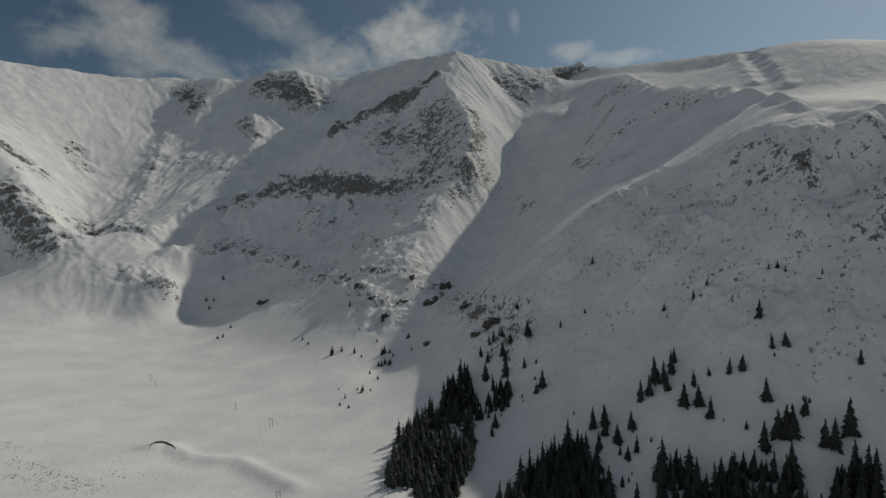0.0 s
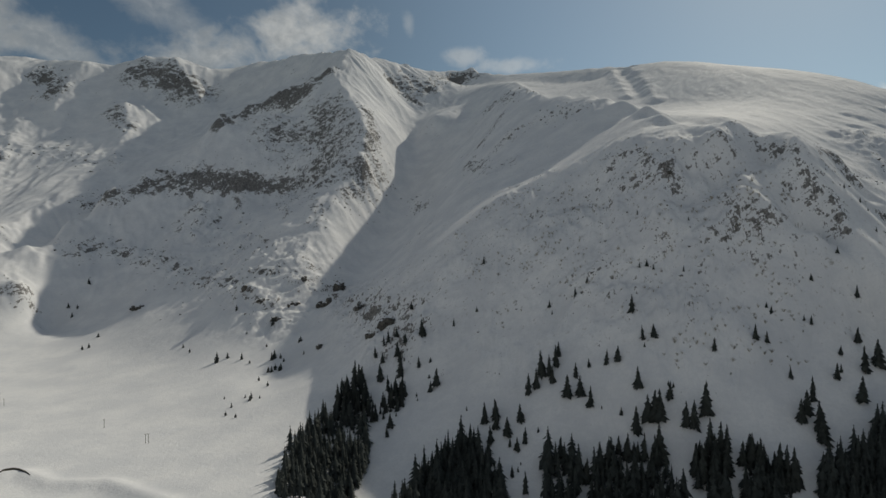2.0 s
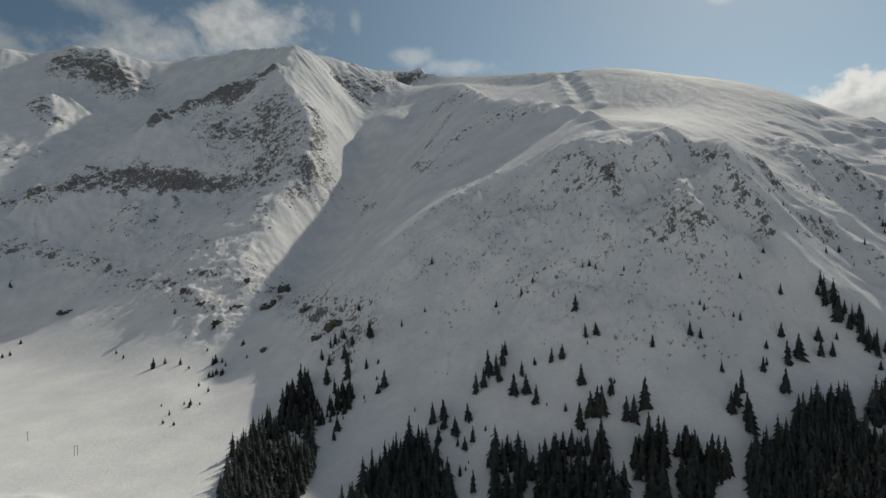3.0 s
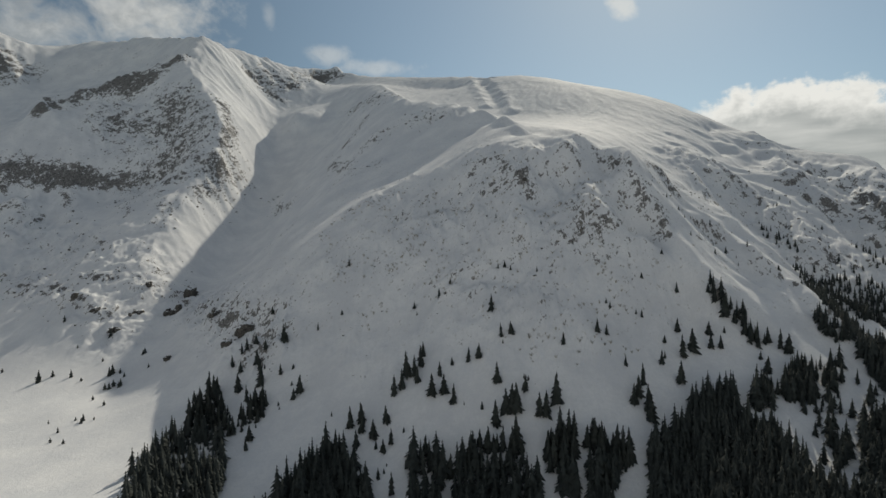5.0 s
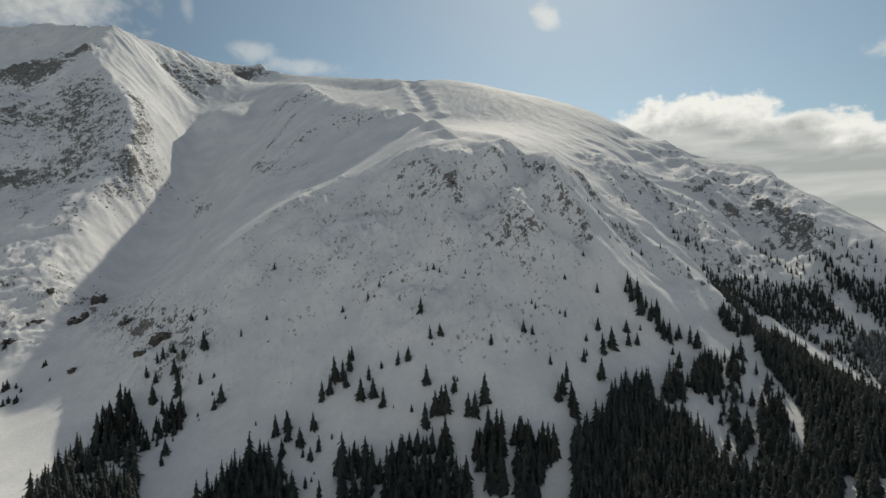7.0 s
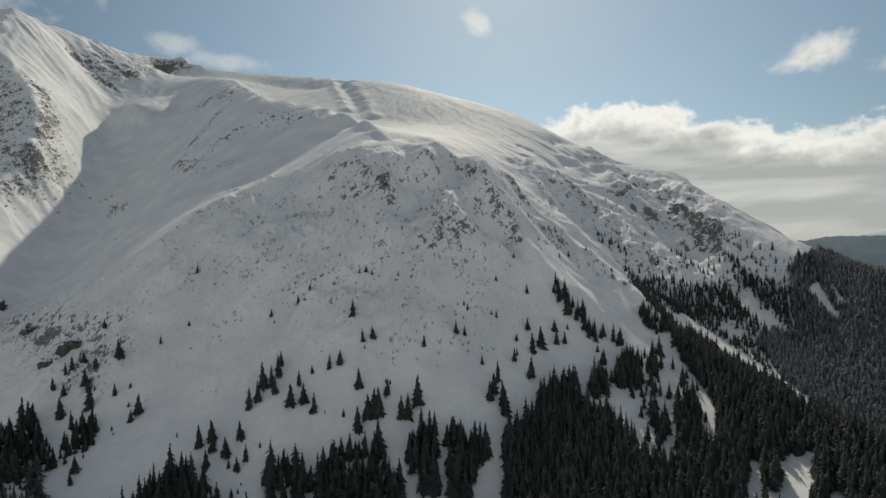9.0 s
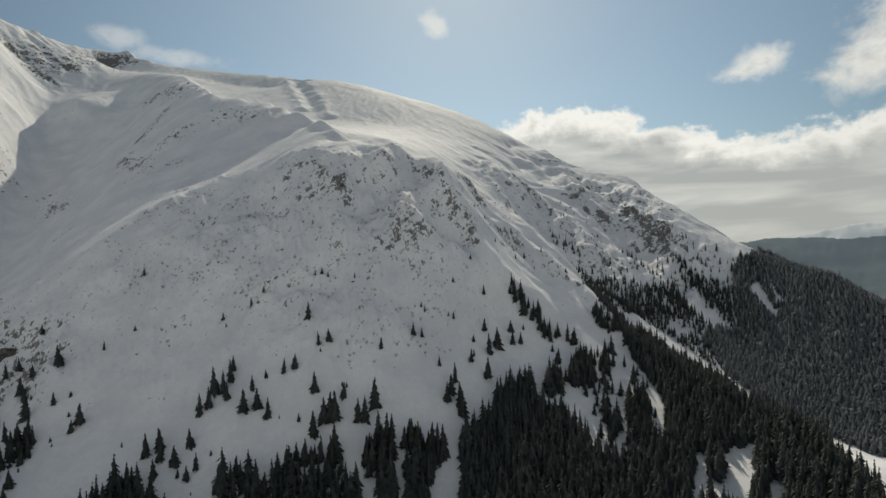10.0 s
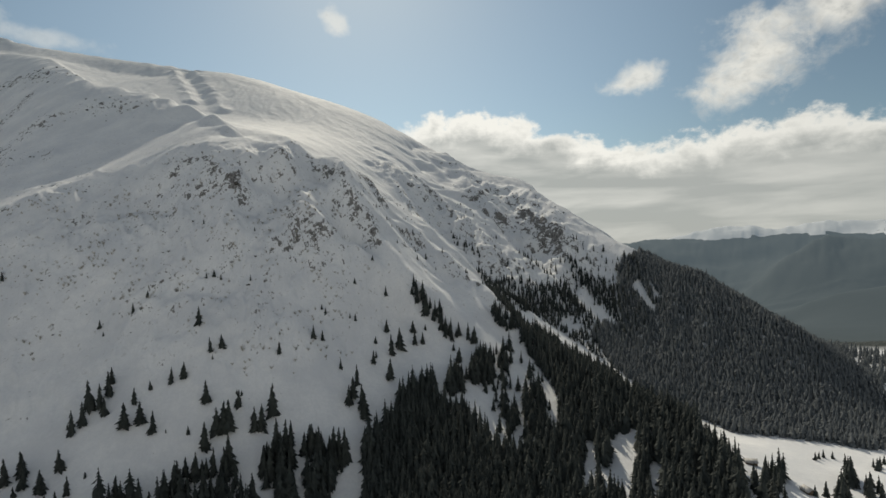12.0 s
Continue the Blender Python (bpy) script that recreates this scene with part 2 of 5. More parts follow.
# ---- the land: crests, gullies and feet of slopes, joined by a smooth sheet with broken relief ----
LAND = {
    "headwall_crest": [(-1851, 1681, 798), (-1807, 2006, 896), (-1723, 2207, 926), (-1535, 2401, 947), (-1353, 2565, 958), (-1161, 2603, 976), (-1003, 2507, 963), (-862, 2506, 953), (-730, 2495, 995), (-610, 2528, 1007), (-482, 2606, 961), (-350, 2728, 1025), (-198, 2592, 1021), (-59, 2379, 999), (88, 2058, 915)],
    "main_ridge": [(88, 2058, 915), (21, 1880, 773), (84, 1628, 599), (110, 1471, 481), (92, 1357, 386), (43, 1274, 301), (-4, 1135, 216), (-73, 1017, 149), (-128, 951, 102)],
    "east_face_crest": [(88, 2058, 915), (244, 2217, 939), (380, 2350, 948), (554, 2417, 973), (641, 2354, 973), (694, 2256, 915), (762, 2117, 870), (868, 1912, 816), (924, 1751, 782), (955, 1584, 742)],
    "headwall_apron": [(-418, 2313, 764), (-245, 2267, 804), (-89, 2178, 839)],
    "crest_apron": [(565, 2312, 873), (677, 1882, 768), (777, 1712, 716), (835, 1583, 690), (875, 1481, 667)],
    "upper_bowl": [(246, 2055, 786), (309, 1925, 666), (297, 1796, 586)],
    "couloir": [(297, 1796, 586), (253, 1641, 465), (186, 1428, 315), (97, 1156, 168), (30, 980, 102), (-26, 820, 58), (-59, 693, 18)],
    "spur_crest": [(337, 1714, 594), (454, 1866, 669), (597, 1942, 775), (602, 1673, 700), (519, 1347, 582), (472, 1147, 508), (527, 1000, 465), (513, 870, 421), (486, 757, 382), (444, 620, 320), (475, 565, 312), (518, 526, 292), (555, 501, 261)],
    "shoulder_rib": [(486, 757, 382), (427, 725, 339), (350, 710, 292), (302, 703, 265), (228, 702, 230), (168, 700, 187), (116, 695, 144)],
    "bowl_face": [(437, 966, 403), (345, 939, 339), (253, 926, 280), (168, 894, 203)],
    "bowl_edge": [(510, 843, 391), (450, 808, 357), (375, 802, 314), (316, 794, 277), (233, 796, 237), (161, 773, 188)],
    "dome_ridge": [(955, 1584, 742), (1040, 1493, 725), (1110, 1366, 672), (1146, 1255, 616), (1184, 1106, 560), (1187, 981, 501), (1179, 878, 440), (1164, 778, 389), (1132, 660, 333), (1091, 523, 305), (1031, 463, 269), (994, 396, 232), (936, 322, 199), (878, 240, 159), (842, 175, 131), (819, 134, 119), (785, 90, 94), (759, 35, 65), (745, -8, 37), (738, -27, 16), (739, -38, -2)],
    "dome_front": [(717, 1084, 481), (808, 887, 435), (796, 745, 373), (762, 632, 312)],
    "hollow": [(526, 730, 354), (560, 692, 350)],
    "gully_east": [(766, 579, 287), (728, 512, 218), (681, 401, 133), (620, 302, 72), (577, 228, 38), (559, 173, 18), (562, 120, -4)],
    "rib_east": [(956, 640, 322), (878, 538, 251), (821, 438, 183), (772, 355, 128), (722, 267, 85), (673, 193, 44)],
    "face_edge": [(555, 501, 261), (556, 445, 201), (560, 386, 156), (558, 337, 122), (546, 290, 85), (531, 234, 49), (505, 162, 26), (477, 102, 16), (421, 61, 10), (373, 40, 5)],
    "face_upper": [(371, 620, 291), (331, 554, 226), (311, 517, 190), (241, 563, 163), (292, 491, 162), (420, 494, 228), (370, 437, 163), (444, 433, 156), (175, 616, 145), (104, 626, 107), (310, 617, 214)],
    "face_middle": [(60, 647, 73), (100, 576, 76), (176, 532, 98), (218, 489, 102), (259, 436, 108), (296, 377, 84), (372, 361, 84), (442, 357, 97), (459, 312, 74)],
    "face_lower": [(33, 559, 28), (98, 506, 40), (151, 422, 33), (188, 415, 52), (234, 386, 60), (257, 345, 43), (312, 324, 41), (351, 298, 35), (416, 255, 35), (428, 180, 14)],
    "face_foot": [(-30, 381, 2), (2, 390, -13), (48, 375, -13), (135, 349, -4), (170, 331, -13), (228, 291, -1), (302, 210, -11), (349, 110, -5)],
    "west_face": [(-54, 1719, 590), (-27, 1590, 467), (-73, 1508, 390), (-128, 1625, 475)],
    "east_face": [(162, 1833, 682), (203, 1647, 526), (176, 1500, 401), (131, 1369, 310)],
    "arete": [(21, 1880, 773), (-125, 1866, 694), (-237, 1835, 630), (-323, 1781, 570)],
    "lower_arete": [(-134, 1715, 572), (-193, 1689, 554), (-283, 1656, 517), (-343, 1614, 462), (-399, 1570, 403), (-449, 1520, 362), (-515, 1441, 301), (-553, 1351, 231), (-588, 1249, 179)],
    "cliff_foot": [(-42, 1469, 315), (-197, 1497, 328), (-308, 1437, 279), (-390, 1313, 176), (-483, 1207, 127), (-529, 1099, 110)],
    "slope_foot": [(-499, 1103, 33), (-297, 900, 23), (-160, 735, 15), (-81, 595, 9), (-52, 481, 4)],
    "west_basin": [(-529, 1929, 518), (-635, 1684, 389), (-675, 1406, 253), (-685, 1175, 162), (-734, 1073, 125)],
    "west_buttress": [(-1060, 2374, 824), (-988, 2022, 561), (-900, 1730, 380), (-828, 1462, 250), (-826, 1370, 197)],
    "west_gully": [(-1168, 2210, 735), (-1147, 1818, 487), (-988, 1564, 314), (-875, 1339, 197)],
    "west_spur": [(-1542, 1569, 610), (-1288, 1530, 550), (-1091, 1431, 406), (-929, 1303, 277), (-814, 1200, 194)],
    "valley_head": [(-1251, 1151, 153), (-927, 1180, 123), (-706, 1031, 95), (-594, 1016, 53), (-620, 842, 40)],
    "valley_floor": [(-357, 690, 7), (-155, 514, 3), (-410, 597, 15), (-81, 450, 1), (-125, 375, -1), (-249, 362, 15), (-413, 439, 30)],
    "east_floor": [(530, 86, -5), (544, 27, -6), (548, -18, -7), (677, -45, -9), (456, -9, -5), (511, -73, -7)],
    "far_floor": [(1300, -115, -20), (1358, -236, -20), (1900, -60, -80), (2050, -260, -60), (2700, 90, -110), (2800, -222, -40)],
    "far_crest": [(3909, 1792, 140), (4065, 1401, 150), (4138, 1171, 156), (4260, 880, 190), (4343, 704, 237), (4384, 562, 271), (4383, 387, 243), (4414, 238, 217), (4450, 61, 266), (4478, -123, 254), (4469, -320, 258), (4431, -784, 230), (4167, -1414, 200)],
    "far_hill": [(2296, 132, -150), (2348, 99, -109), (2399, 56, -63), (2400, -28, -30), (2394, -167, -1), (2383, -285, 20), (2151, -813, 118)],
    "far_spur": [(2989, 259, -83), (3093, 201, 14), (3197, 140, 82), (3299, 71, 138), (3399, -92, 161), (3391, -241, 167), (3378, -388, 175), (3200, -900, 190)],
    "far_dale": [(2750, 330, -150), (3300, 330, -90), (3800, 420, 20), (3850, 60, 90), (3900, -250, 110)],
    "back_slopes": [(658, -239, 15), (383, -321, 5), (154, -423, 15), (0, -500, 25), (-250, -433, 25), (-476, -275, 25), (-600, -0, 30), (-658, 239, 45)],
    "back_crest": [(2349, -855, 465), (1028, -1226, 515), (0, -1500, 565), (-964, -1149, 585), (-1674, -295, 585), (-1973, 718, 615), (-1839, 1543, 665)],
    "bowl_plane": [(350, 1300, 404), (400, 1500, 490), (290, 1400, 372), (240, 1200, 294), (470, 1700, 592)],
    "beneath": [(0, 0, -3), (129, 153, -5), (246, 43, -6), (-86, 235, -1), (113, 310, -6), (0, -250, -1)],
    "rear_land": [(-2758, 2314, 515), (-1265, 3477, 515), (0, 3500, 565), (776, 2898, 515), (1250, 2165, 415), (1626, 1626, 315), (1905, 1100, 165), (1785, 650, 45), (-1607, 4417, 365), (816, 4629, 365), (3021, 3600, 265), (3984, 2300, 165), (-4070, 2350, 465), (4800, 0, 165), (4511, -1642, 265)],
    "headwall_crest_back_a": [(-1999, 1815, 708), (-1941, 2154, 806), (-1846, 2365, 836), (-1642, 2570, 857), (-1447, 2742, 868), (-1243, 2785, 886), (-1077, 2693, 873), (-927, 2695, 863), (-786, 2687, 905), (-656, 2722, 917), (-519, 2802, 871), (-375, 2926, 935), (-214, 2792, 931), (-63, 2579, 909), (97, 2258, 825)],
    "headwall_crest_back_b": [(-2221, 2017, 598), (-2142, 2377, 696), (-2030, 2602, 726), (-1804, 2823, 747), (-1587, 3007, 758), (-1365, 3059, 776), (-1189, 2971, 763), (-1024, 2979, 753), (-870, 2975, 795), (-727, 3014, 807), (-573, 3097, 761), (-414, 3224, 825), (-237, 3091, 821), (-71, 2879, 799), (110, 2558, 715)],
    "east_face_crest_back_a": [(93, 2178, 873), (257, 2336, 897), (399, 2468, 906), (581, 2534, 931), (672, 2470, 931), (729, 2370, 873), (802, 2230, 828), (918, 2021, 774), (980, 1857, 740), (1017, 1687, 700)],
    "east_face_crest_back_b": [(103, 2408, 775), (282, 2565, 799), (436, 2695, 808), (633, 2758, 833), (733, 2692, 833), (796, 2590, 775), (880, 2447, 730), (1013, 2231, 676), (1088, 2061, 642), (1136, 1884, 602)],
    "dome_ridge_back_a": [(1001, 1662, 715), (1092, 1567, 698), (1167, 1436, 645), (1207, 1322, 589), (1250, 1167, 533), (1256, 1039, 474), (1251, 932, 413), (1239, 828, 362), (1209, 705, 306), (1172, 562, 278), (1113, 500, 242), (1078, 429, 205), (1021, 351, 172), (965, 263, 132), (930, 193, 104), (908, 149, 92), (874, 100, 67), (849, 39, 38), (835, -8, 10), (827, -30, -7), (829, -43, -7)],
    "dome_ridge_back_b": [(1110, 1841, 622), (1212, 1740, 605), (1299, 1599, 552), (1349, 1477, 496), (1403, 1311, 440), (1418, 1172, 381), (1420, 1057, 320), (1413, 945, 269), (1391, 811, 213), (1362, 653, 185), (1304, 586, 149), (1273, 506, 112), (1220, 419, 79), (1167, 319, 39), (1136, 236, 11), (1115, 183, -1)],
    "far_crest_back_a": [(4090, 1876, 85), (4254, 1466, 91), (4330, 1225, 96), (4457, 921, 130), (4544, 736, 177), (4587, 588, 206), (4586, 405, 180), (4618, 249, 157), (4656, 64, 206), (4686, -129, 194), (4676, -335, 198), (4628, -818, 160), (4356, -1478, 140)],
    "spur_crest_back_a": [(640, 1690, 690), (560, 1370, 560), (508, 1178, 488), (548, 1040, 443), (536, 909, 412), (511, 795, 373), (470, 656, 311), (504, 599, 303), (549, 558, 283), (589, 531, 252)],
    "lower_arete_back_a": [(-138, 1775, 545), (-200, 1749, 527), (-293, 1715, 490), (-356, 1673, 435), (-414, 1628, 376), (-466, 1578, 335), (-535, 1497, 274), (-575, 1407, 204), (-613, 1303, 152)],
    "arete_back_a": [(22, 1940, 749), (-129, 1926, 670), (-245, 1894, 606), (-333, 1840, 546)],
    "rib_pillar": [(487, 493, 277), (472, 464, 240), (466, 435, 201), (465, 397, 162), (460, 355, 125)],
    "rib_lit": [(396, 460, 213), (417, 440, 193), (432, 413, 164), (434, 391, 144)],
    "rib_pinnacle": [(395, 549, 277), (368, 534, 251), (342, 511, 220), (320, 494, 195)],
    "rib_mid": [(433, 535, 291), (420, 501, 256), (415, 476, 228)],
    "rib_far_a": [(889, 545, 268), (808, 463, 203), (770, 392, 155), (733, 320, 114)],
    "rib_far_b": [(975, 468, 273), (875, 400, 212), (816, 326, 162)],
    "gully_pillar": [(499, 549, 295), (475, 509, 244), (468, 474, 197), (475, 436, 154), (468, 393, 118)],
    "gully_lit": [(420, 517, 234), (423, 477, 193), (425, 445, 157), (425, 420, 133)],
    "gully_edge": [(658, 606, 288), (546, 465, 213), (543, 417, 167), (534, 365, 126)],
    "gully_pinnacle": [(433, 568, 288), (395, 535, 244), (362, 502, 202)],
    "gully_far_a": [(966, 525, 272), (881, 446, 204), (830, 371, 153)],
    "rib_head_a": [(-602, 2442, 963), (-528, 2333, 843), (-471, 2249, 749)],
    "rib_head_b": [(-955, 2449, 936), (-958, 2304, 804), (-927, 2146, 672)],
    "rib_head_c": [(-712, 2161, 707), (-647, 2057, 617), (-643, 1915, 517)],
    "gully_head_a": [(-693, 2408, 904), (-607, 2267, 755), (-538, 2128, 641)],
    "gully_head_b": [(-842, 2411, 894), (-832, 2248, 741), (-817, 2087, 604)],
    "rib_cliff_a": [(-41, 1468, 353), (-16, 1233, 278), (-10, 1142, 228)],
    "rib_cliff_b": [(-199, 1516, 377), (-214, 1456, 309), (-210, 1376, 251)],
    "rib_low_a": [(-300, 1414, 288), (-321, 1337, 223), (-332, 1271, 175)],
    "rib_low_b": [(-350, 1219, 144), (-347, 1144, 104), (-345, 1081, 74)],
    "rib_low_c": [(34, 1076, 157), (21, 995, 117), (-5, 885, 81)],
    "rib_low_d": [(-51, 990, 139), (-63, 939, 106), (-73, 877, 74)],
    "gully_low": [(-239, 1377, 231), (-222, 1201, 160), (-233, 1077, 106)],
    "rib_east_face": [(201, 2022, 819), (229, 1916, 714), (263, 1878, 664)],
    "rib_dome_a": [(922, 1529, 715), (816, 1289, 595), (722, 1097, 490)],
    "rib_dome_b": [(880, 1573, 715), (786, 1355, 604), (717, 1204, 529)],
    "gully_dome": [(918, 1581, 726), (816, 1346, 607), (732, 1168, 514)],
}

# crags: how bare, half width, line in plan
CRAG_LINES_A = [
    (0.4, 40, [(550, 2346), (651, 2270)]),
    (0.38, 30, [(311, 2128), (377, 2071), (424, 2040)]),
    (0.24, 30, [(887, 543), (863, 460), (800, 367), (755, 303)]),
    (0.24, 25, [(893, 419), (825, 329), (794, 274)]),
    (0.14, 60, [(347, 635), (353, 533), (411, 530)]),
    (0.14, 60, [(304, 617), (313, 522), (348, 478), (391, 433)]),
    (0.14, 40, [(397, 563), (438, 522), (458, 467)]),
    (0.25, 50, [(756, 627), (772, 541), (738, 454), (719, 385)]),
    (0.25, 45, [(963, 562), (887, 438), (826, 339)]),
    (0.27, 45, [(-135, 1012), (-49, 948), (18.7, 915), (61, 659), (79, 590)]),
]
CRAG_LINES_B = [
    (0.22, 50, [(-251, 1165), (-125, 930), (-62, 851)]),
    (0.25, 30, [(-125, 1112), (-30, 1000)]),
    (0.14, 40, [(131, 666), (160, 641), (197, 611)]),
    (0.14, 30, [(136, 527), (151, 506), (154, 481)]),
    (0.14, 60, [(242, 644), (299, 595), (323, 490), (354, 463)]),
    (0.14, 50, [(246, 503), (273, 452), (293, 414)]),
    (0.4, 35, [(-590, 1541), (-486, 1444), (-437, 1478), (-369, 1510)]),
    (0.4, 26, [(-602, 1533), (-538, 1601), (-418, 1524), (-321, 1509), (-227, 1498), (-118, 1490), (-23, 1339), (40, 1312)]),
    (0.42, 16, [(-227, 1497), (-194, 1343)]),
    (0.42, 17, [(-117, 1477), (-82, 1214)]),
    (0.42, 17, [(-30, 1304), (-19, 1132)]),
    (0.42, 16, [(29, 1270), (-39, 1142)]),
    (0.36, 14, [(-321, 1507), (-337, 1473)]),
    (0.27, 26, [(-556, 1278), (-460, 1286), (-353, 1279), (-304, 1189), (-236, 1096)]),
]
CRAG_LINES_C = [
    (0.4, 28, [(11.2, 1874), (-46, 1824), (-143, 1848), (-361, 2116)]),
    (0.2, 90, [(-129, 1650), (-10.0, 1557), (47, 1362)]),
    (0.21, 70, [(-9.2, 1681), (67, 1477)]),
    (0.2, 80, [(-293, 1369), (-157, 1180), (-71, 989)]),
    (0.2, 40, [(367, 1055), (445, 1006), (472, 933)]),
    (0.2, 50, [(-967, 1826), (-860, 1920), (-575, 1764)]),
    (0.13, 35, [(109, 1623), (110, 1471), (90, 1376), (137, 1420)]),
    (0.24, 25, [(103, 1357), (43, 1277), (2.9, 1213)]),
    (0.3, 40, [(291, 2073), (349, 2035), (509, 2175)]),
    (0.34, 22, [(268, 978), (297, 941), (322, 903)]),
    (0.34, 20, [(220, 712), (258, 704), (300, 714)]),
]
CRAG_LINES_D = [
    (0.3, 20, [(155, 978), (170, 952)]),
    (0.36, 70, [(-729, 2407), (-592, 2350), (-485, 2294)]),
    (0.38, 50, [(-1079, 2417), (-965, 2264)]),
    (0.34, 50, [(-907, 1434), (-840, 1418), (-712, 1340)]),
    (0.34, 40, [(-1159, 1501), (-1101, 1524)]),
    (0.34, 50, [(-1034, 1320), (-927, 1282), (-820, 1200)]),
    (0.3, 40, [(-1193, 1833), (-1099, 1741)]),
    (0.3, 40, [(-737, 2138), (-659, 2030)]),
    (0.31, 40, [(-519, 1268), (-455, 1306), (-346, 1249), (-240, 1110), (-152, 987)]),
    (0.28, 25, [(-123, 996), (-69, 958), (-29, 951)]),
    (0.36, 18, [(-9.7, 906), (21, 987)]),
    (0.33, 22, [(26, 850), (54, 657), (85, 632)]),
]
CRAG_LINES_E = [
    (0.26, 40, [(-637, 1121), (-555, 1106)]),
    (0.24, 22, [(446, 584), (468, 546), (500, 508)]),
    (0.28, 16, [(475, 473), (469, 446), (467, 420)]),
    (0.26, 14, [(515, 493), (635, 540), (583, 429), (568, 383)]),
    (0.3, 14, [(362, 534), (361, 519)]),
    (0.28, 16, [(352, 644), (372, 604), (364, 558)]),
    (0.3, 20, [(904, 605), (848, 497), (812, 433)]),
    (0.3, 25, [(962, 450), (893, 366)]),
    (0.26, 25, [(706, 435), (705, 377)]),
    (0.3, 14, [(567, 366), (550, 310), (547, 287)]),
    (0.15, 20, [(388, 464), (406, 432), (415, 409)]),
]
CRAG_LINES_F = [
    (0.22, 20, [(118, 1643), (133, 1528), (99, 1400), (66, 1336)]),
    (0.42, 20, [(15, 1880), (-125, 1862), (-237, 1831), (-323, 1777)]),
    (0.42, 26, [(246, 2057), (293, 2017), (343, 1951)]),
    (0.44, 34, [(400, 2110), (480, 2270), (568, 2350)]),
    (0.21, 45, [(-130, 1664), (-44, 1684), (38, 1526)]),
    (0.21, 40, [(-108, 1588), (-26, 1599), (48, 1397)]),
]
CRAG_LINES_G = [
    (0.31, 15, [(302, 1170), (301, 1027), (296, 924)]),
    (0.27, 18, [(349, 1205), (391, 1230), (423, 1271)]),
    (0.32, 16, [(208, 1387), (214, 1194)]),
    (0.28, 16, [(262, 809), (280, 739), (314, 727)]),
    (0.26, 24, [(475, 1558), (493, 1436), (466, 1216)]),
    (0.26, 12, [(321, 571), (346, 549), (375, 544)]),
    (0.28, 16, [(710, 611), (675, 536), (638, 468)]),
    (0.28, 20, [(929, 579), (871, 494), (843, 429)]),
    (0.3, 18, [(990, 524), (879, 417), (827, 350)]),
]
CLIFFS = CRAG_LINES_G + CRAG_LINES_F + CRAG_LINES_A + CRAG_LINES_B + CRAG_LINES_C + CRAG_LINES_D + CRAG_LINES_E
STREAM_BANK = [(-230, 443), (-218, 449), (-191, 428), (-156, 429), (-139, 416), (-102, 388)]

SPOTS = ("rear_land", "bowl_plane", "valley_floor", "face_upper", "face_middle", "face_lower", "west_face", "valley_head", "east_floor", "far_floor", "beneath", "back_slopes", "back_crest")
CRAGS = {  # how craggy the ground is along a line: height of the relief, reach, both in metres
    "headwall_crest": (7, 170), "main_ridge": (5, 90), "arete": (5, 80), "lower_arete": (7, 80), "cliff_foot": (3, 80),
    "west_buttress": (9, 120), "west_spur": (8, 160), "east_face_crest": (6, 80)}

FOLDS = [  # folds of the flank: height, half width, line in plan
    (-13, 60, [(1009, 789), (849, 625), (748, 524), (709, 459)]),
    (13, 45, [(1067, 730), (929, 579), (871, 494), (843, 429)]),
    (9, 26, [(710, 611), (675, 536), (638, 468), (640, 420)]),
    (10, 32, [(990, 524), (879, 417), (827, 350), (796, 315)])]
RIBS = [("rib_lit", 9.0, 15), ("rib_pillar", 9.0, 17), ("rib_pinnacle", 6.0, 15), ("rib_mid", 6.0, 14), ("rib_far_a", 8.0, 22), ("rib_far_b", 8.0, 22), ("rib_dome_a", 7.0, 26), ("rib_dome_b", 7.0, 24), ("face_edge", 6.0, 18),
        ("arete", 14.0, 36), ("lower_arete", 17.0, 46), ("main_ridge", 8.0, 28), ("west_buttress", 16.0, 60), ("rib_head_a", 14.0, 50), ("rib_head_b", 14.0, 55), ("rib_head_c", 12.0, 45), ("west_spur", 10.0, 60)]  # sharp ribs: height, half width


def lattice(ix, iy, seed):
    h = (ix.astype(np.int64) * 374761393 + iy.astype(np.int64) * 668265263 + seed * 982451653) & 0x7FFFFFFF
    h = ((h ^ (h >> 13)) * 1274126177) & 0x7FFFFFFF
    return ((h ^ (h >> 16)) & 0xFFFF) * (2 * math.pi / 65536)


def swell(x, y, seed):
    """Gradient noise, about -1 to 1."""
    ix, iy = np.floor(x), np.floor(y)
    fx, fy = x - ix, y - iy
    u, v = fx * fx * fx * (fx * (fx * 6 - 15) + 10), fy * fy * fy * (fy * (fy * 6 - 15) + 10)

    def corner(dx, dy):
        a = lattice(ix + dx, iy + dy, seed)
        return np.cos(a) * (fx - dx) + np.sin(a) * (fy - dy)

    low = corner(0, 0) * (1 - u) + corner(1, 0) * u
    high = corner(0, 1) * (1 - u) + corner(1, 1) * u
    return 1.5 * (low * (1 - v) + high * v)


def rough(x, y, size, octaves, seed, ridged=False, keep=0.5):
    total, amount = 0, 1.0
    for k in range(octaves):
        n = swell(x / size, y / size, seed + k)
        total = total + amount * (1 - 2 * np.abs(n) if ridged else n)
        size, amount = size / 2.03, amount * keep
    return total


def sampled(line, gap):
    out = []
    for a, b in zip(line, line[1:]):
        a, b = np.array(a, float), np.array(b, float)
        n = max(1, int(np.linalg.norm(b - a) / gap))
        out += [a + (b - a) * k / n for k in range(n)]
    return np.array(out + [np.array(line[-1], float)])


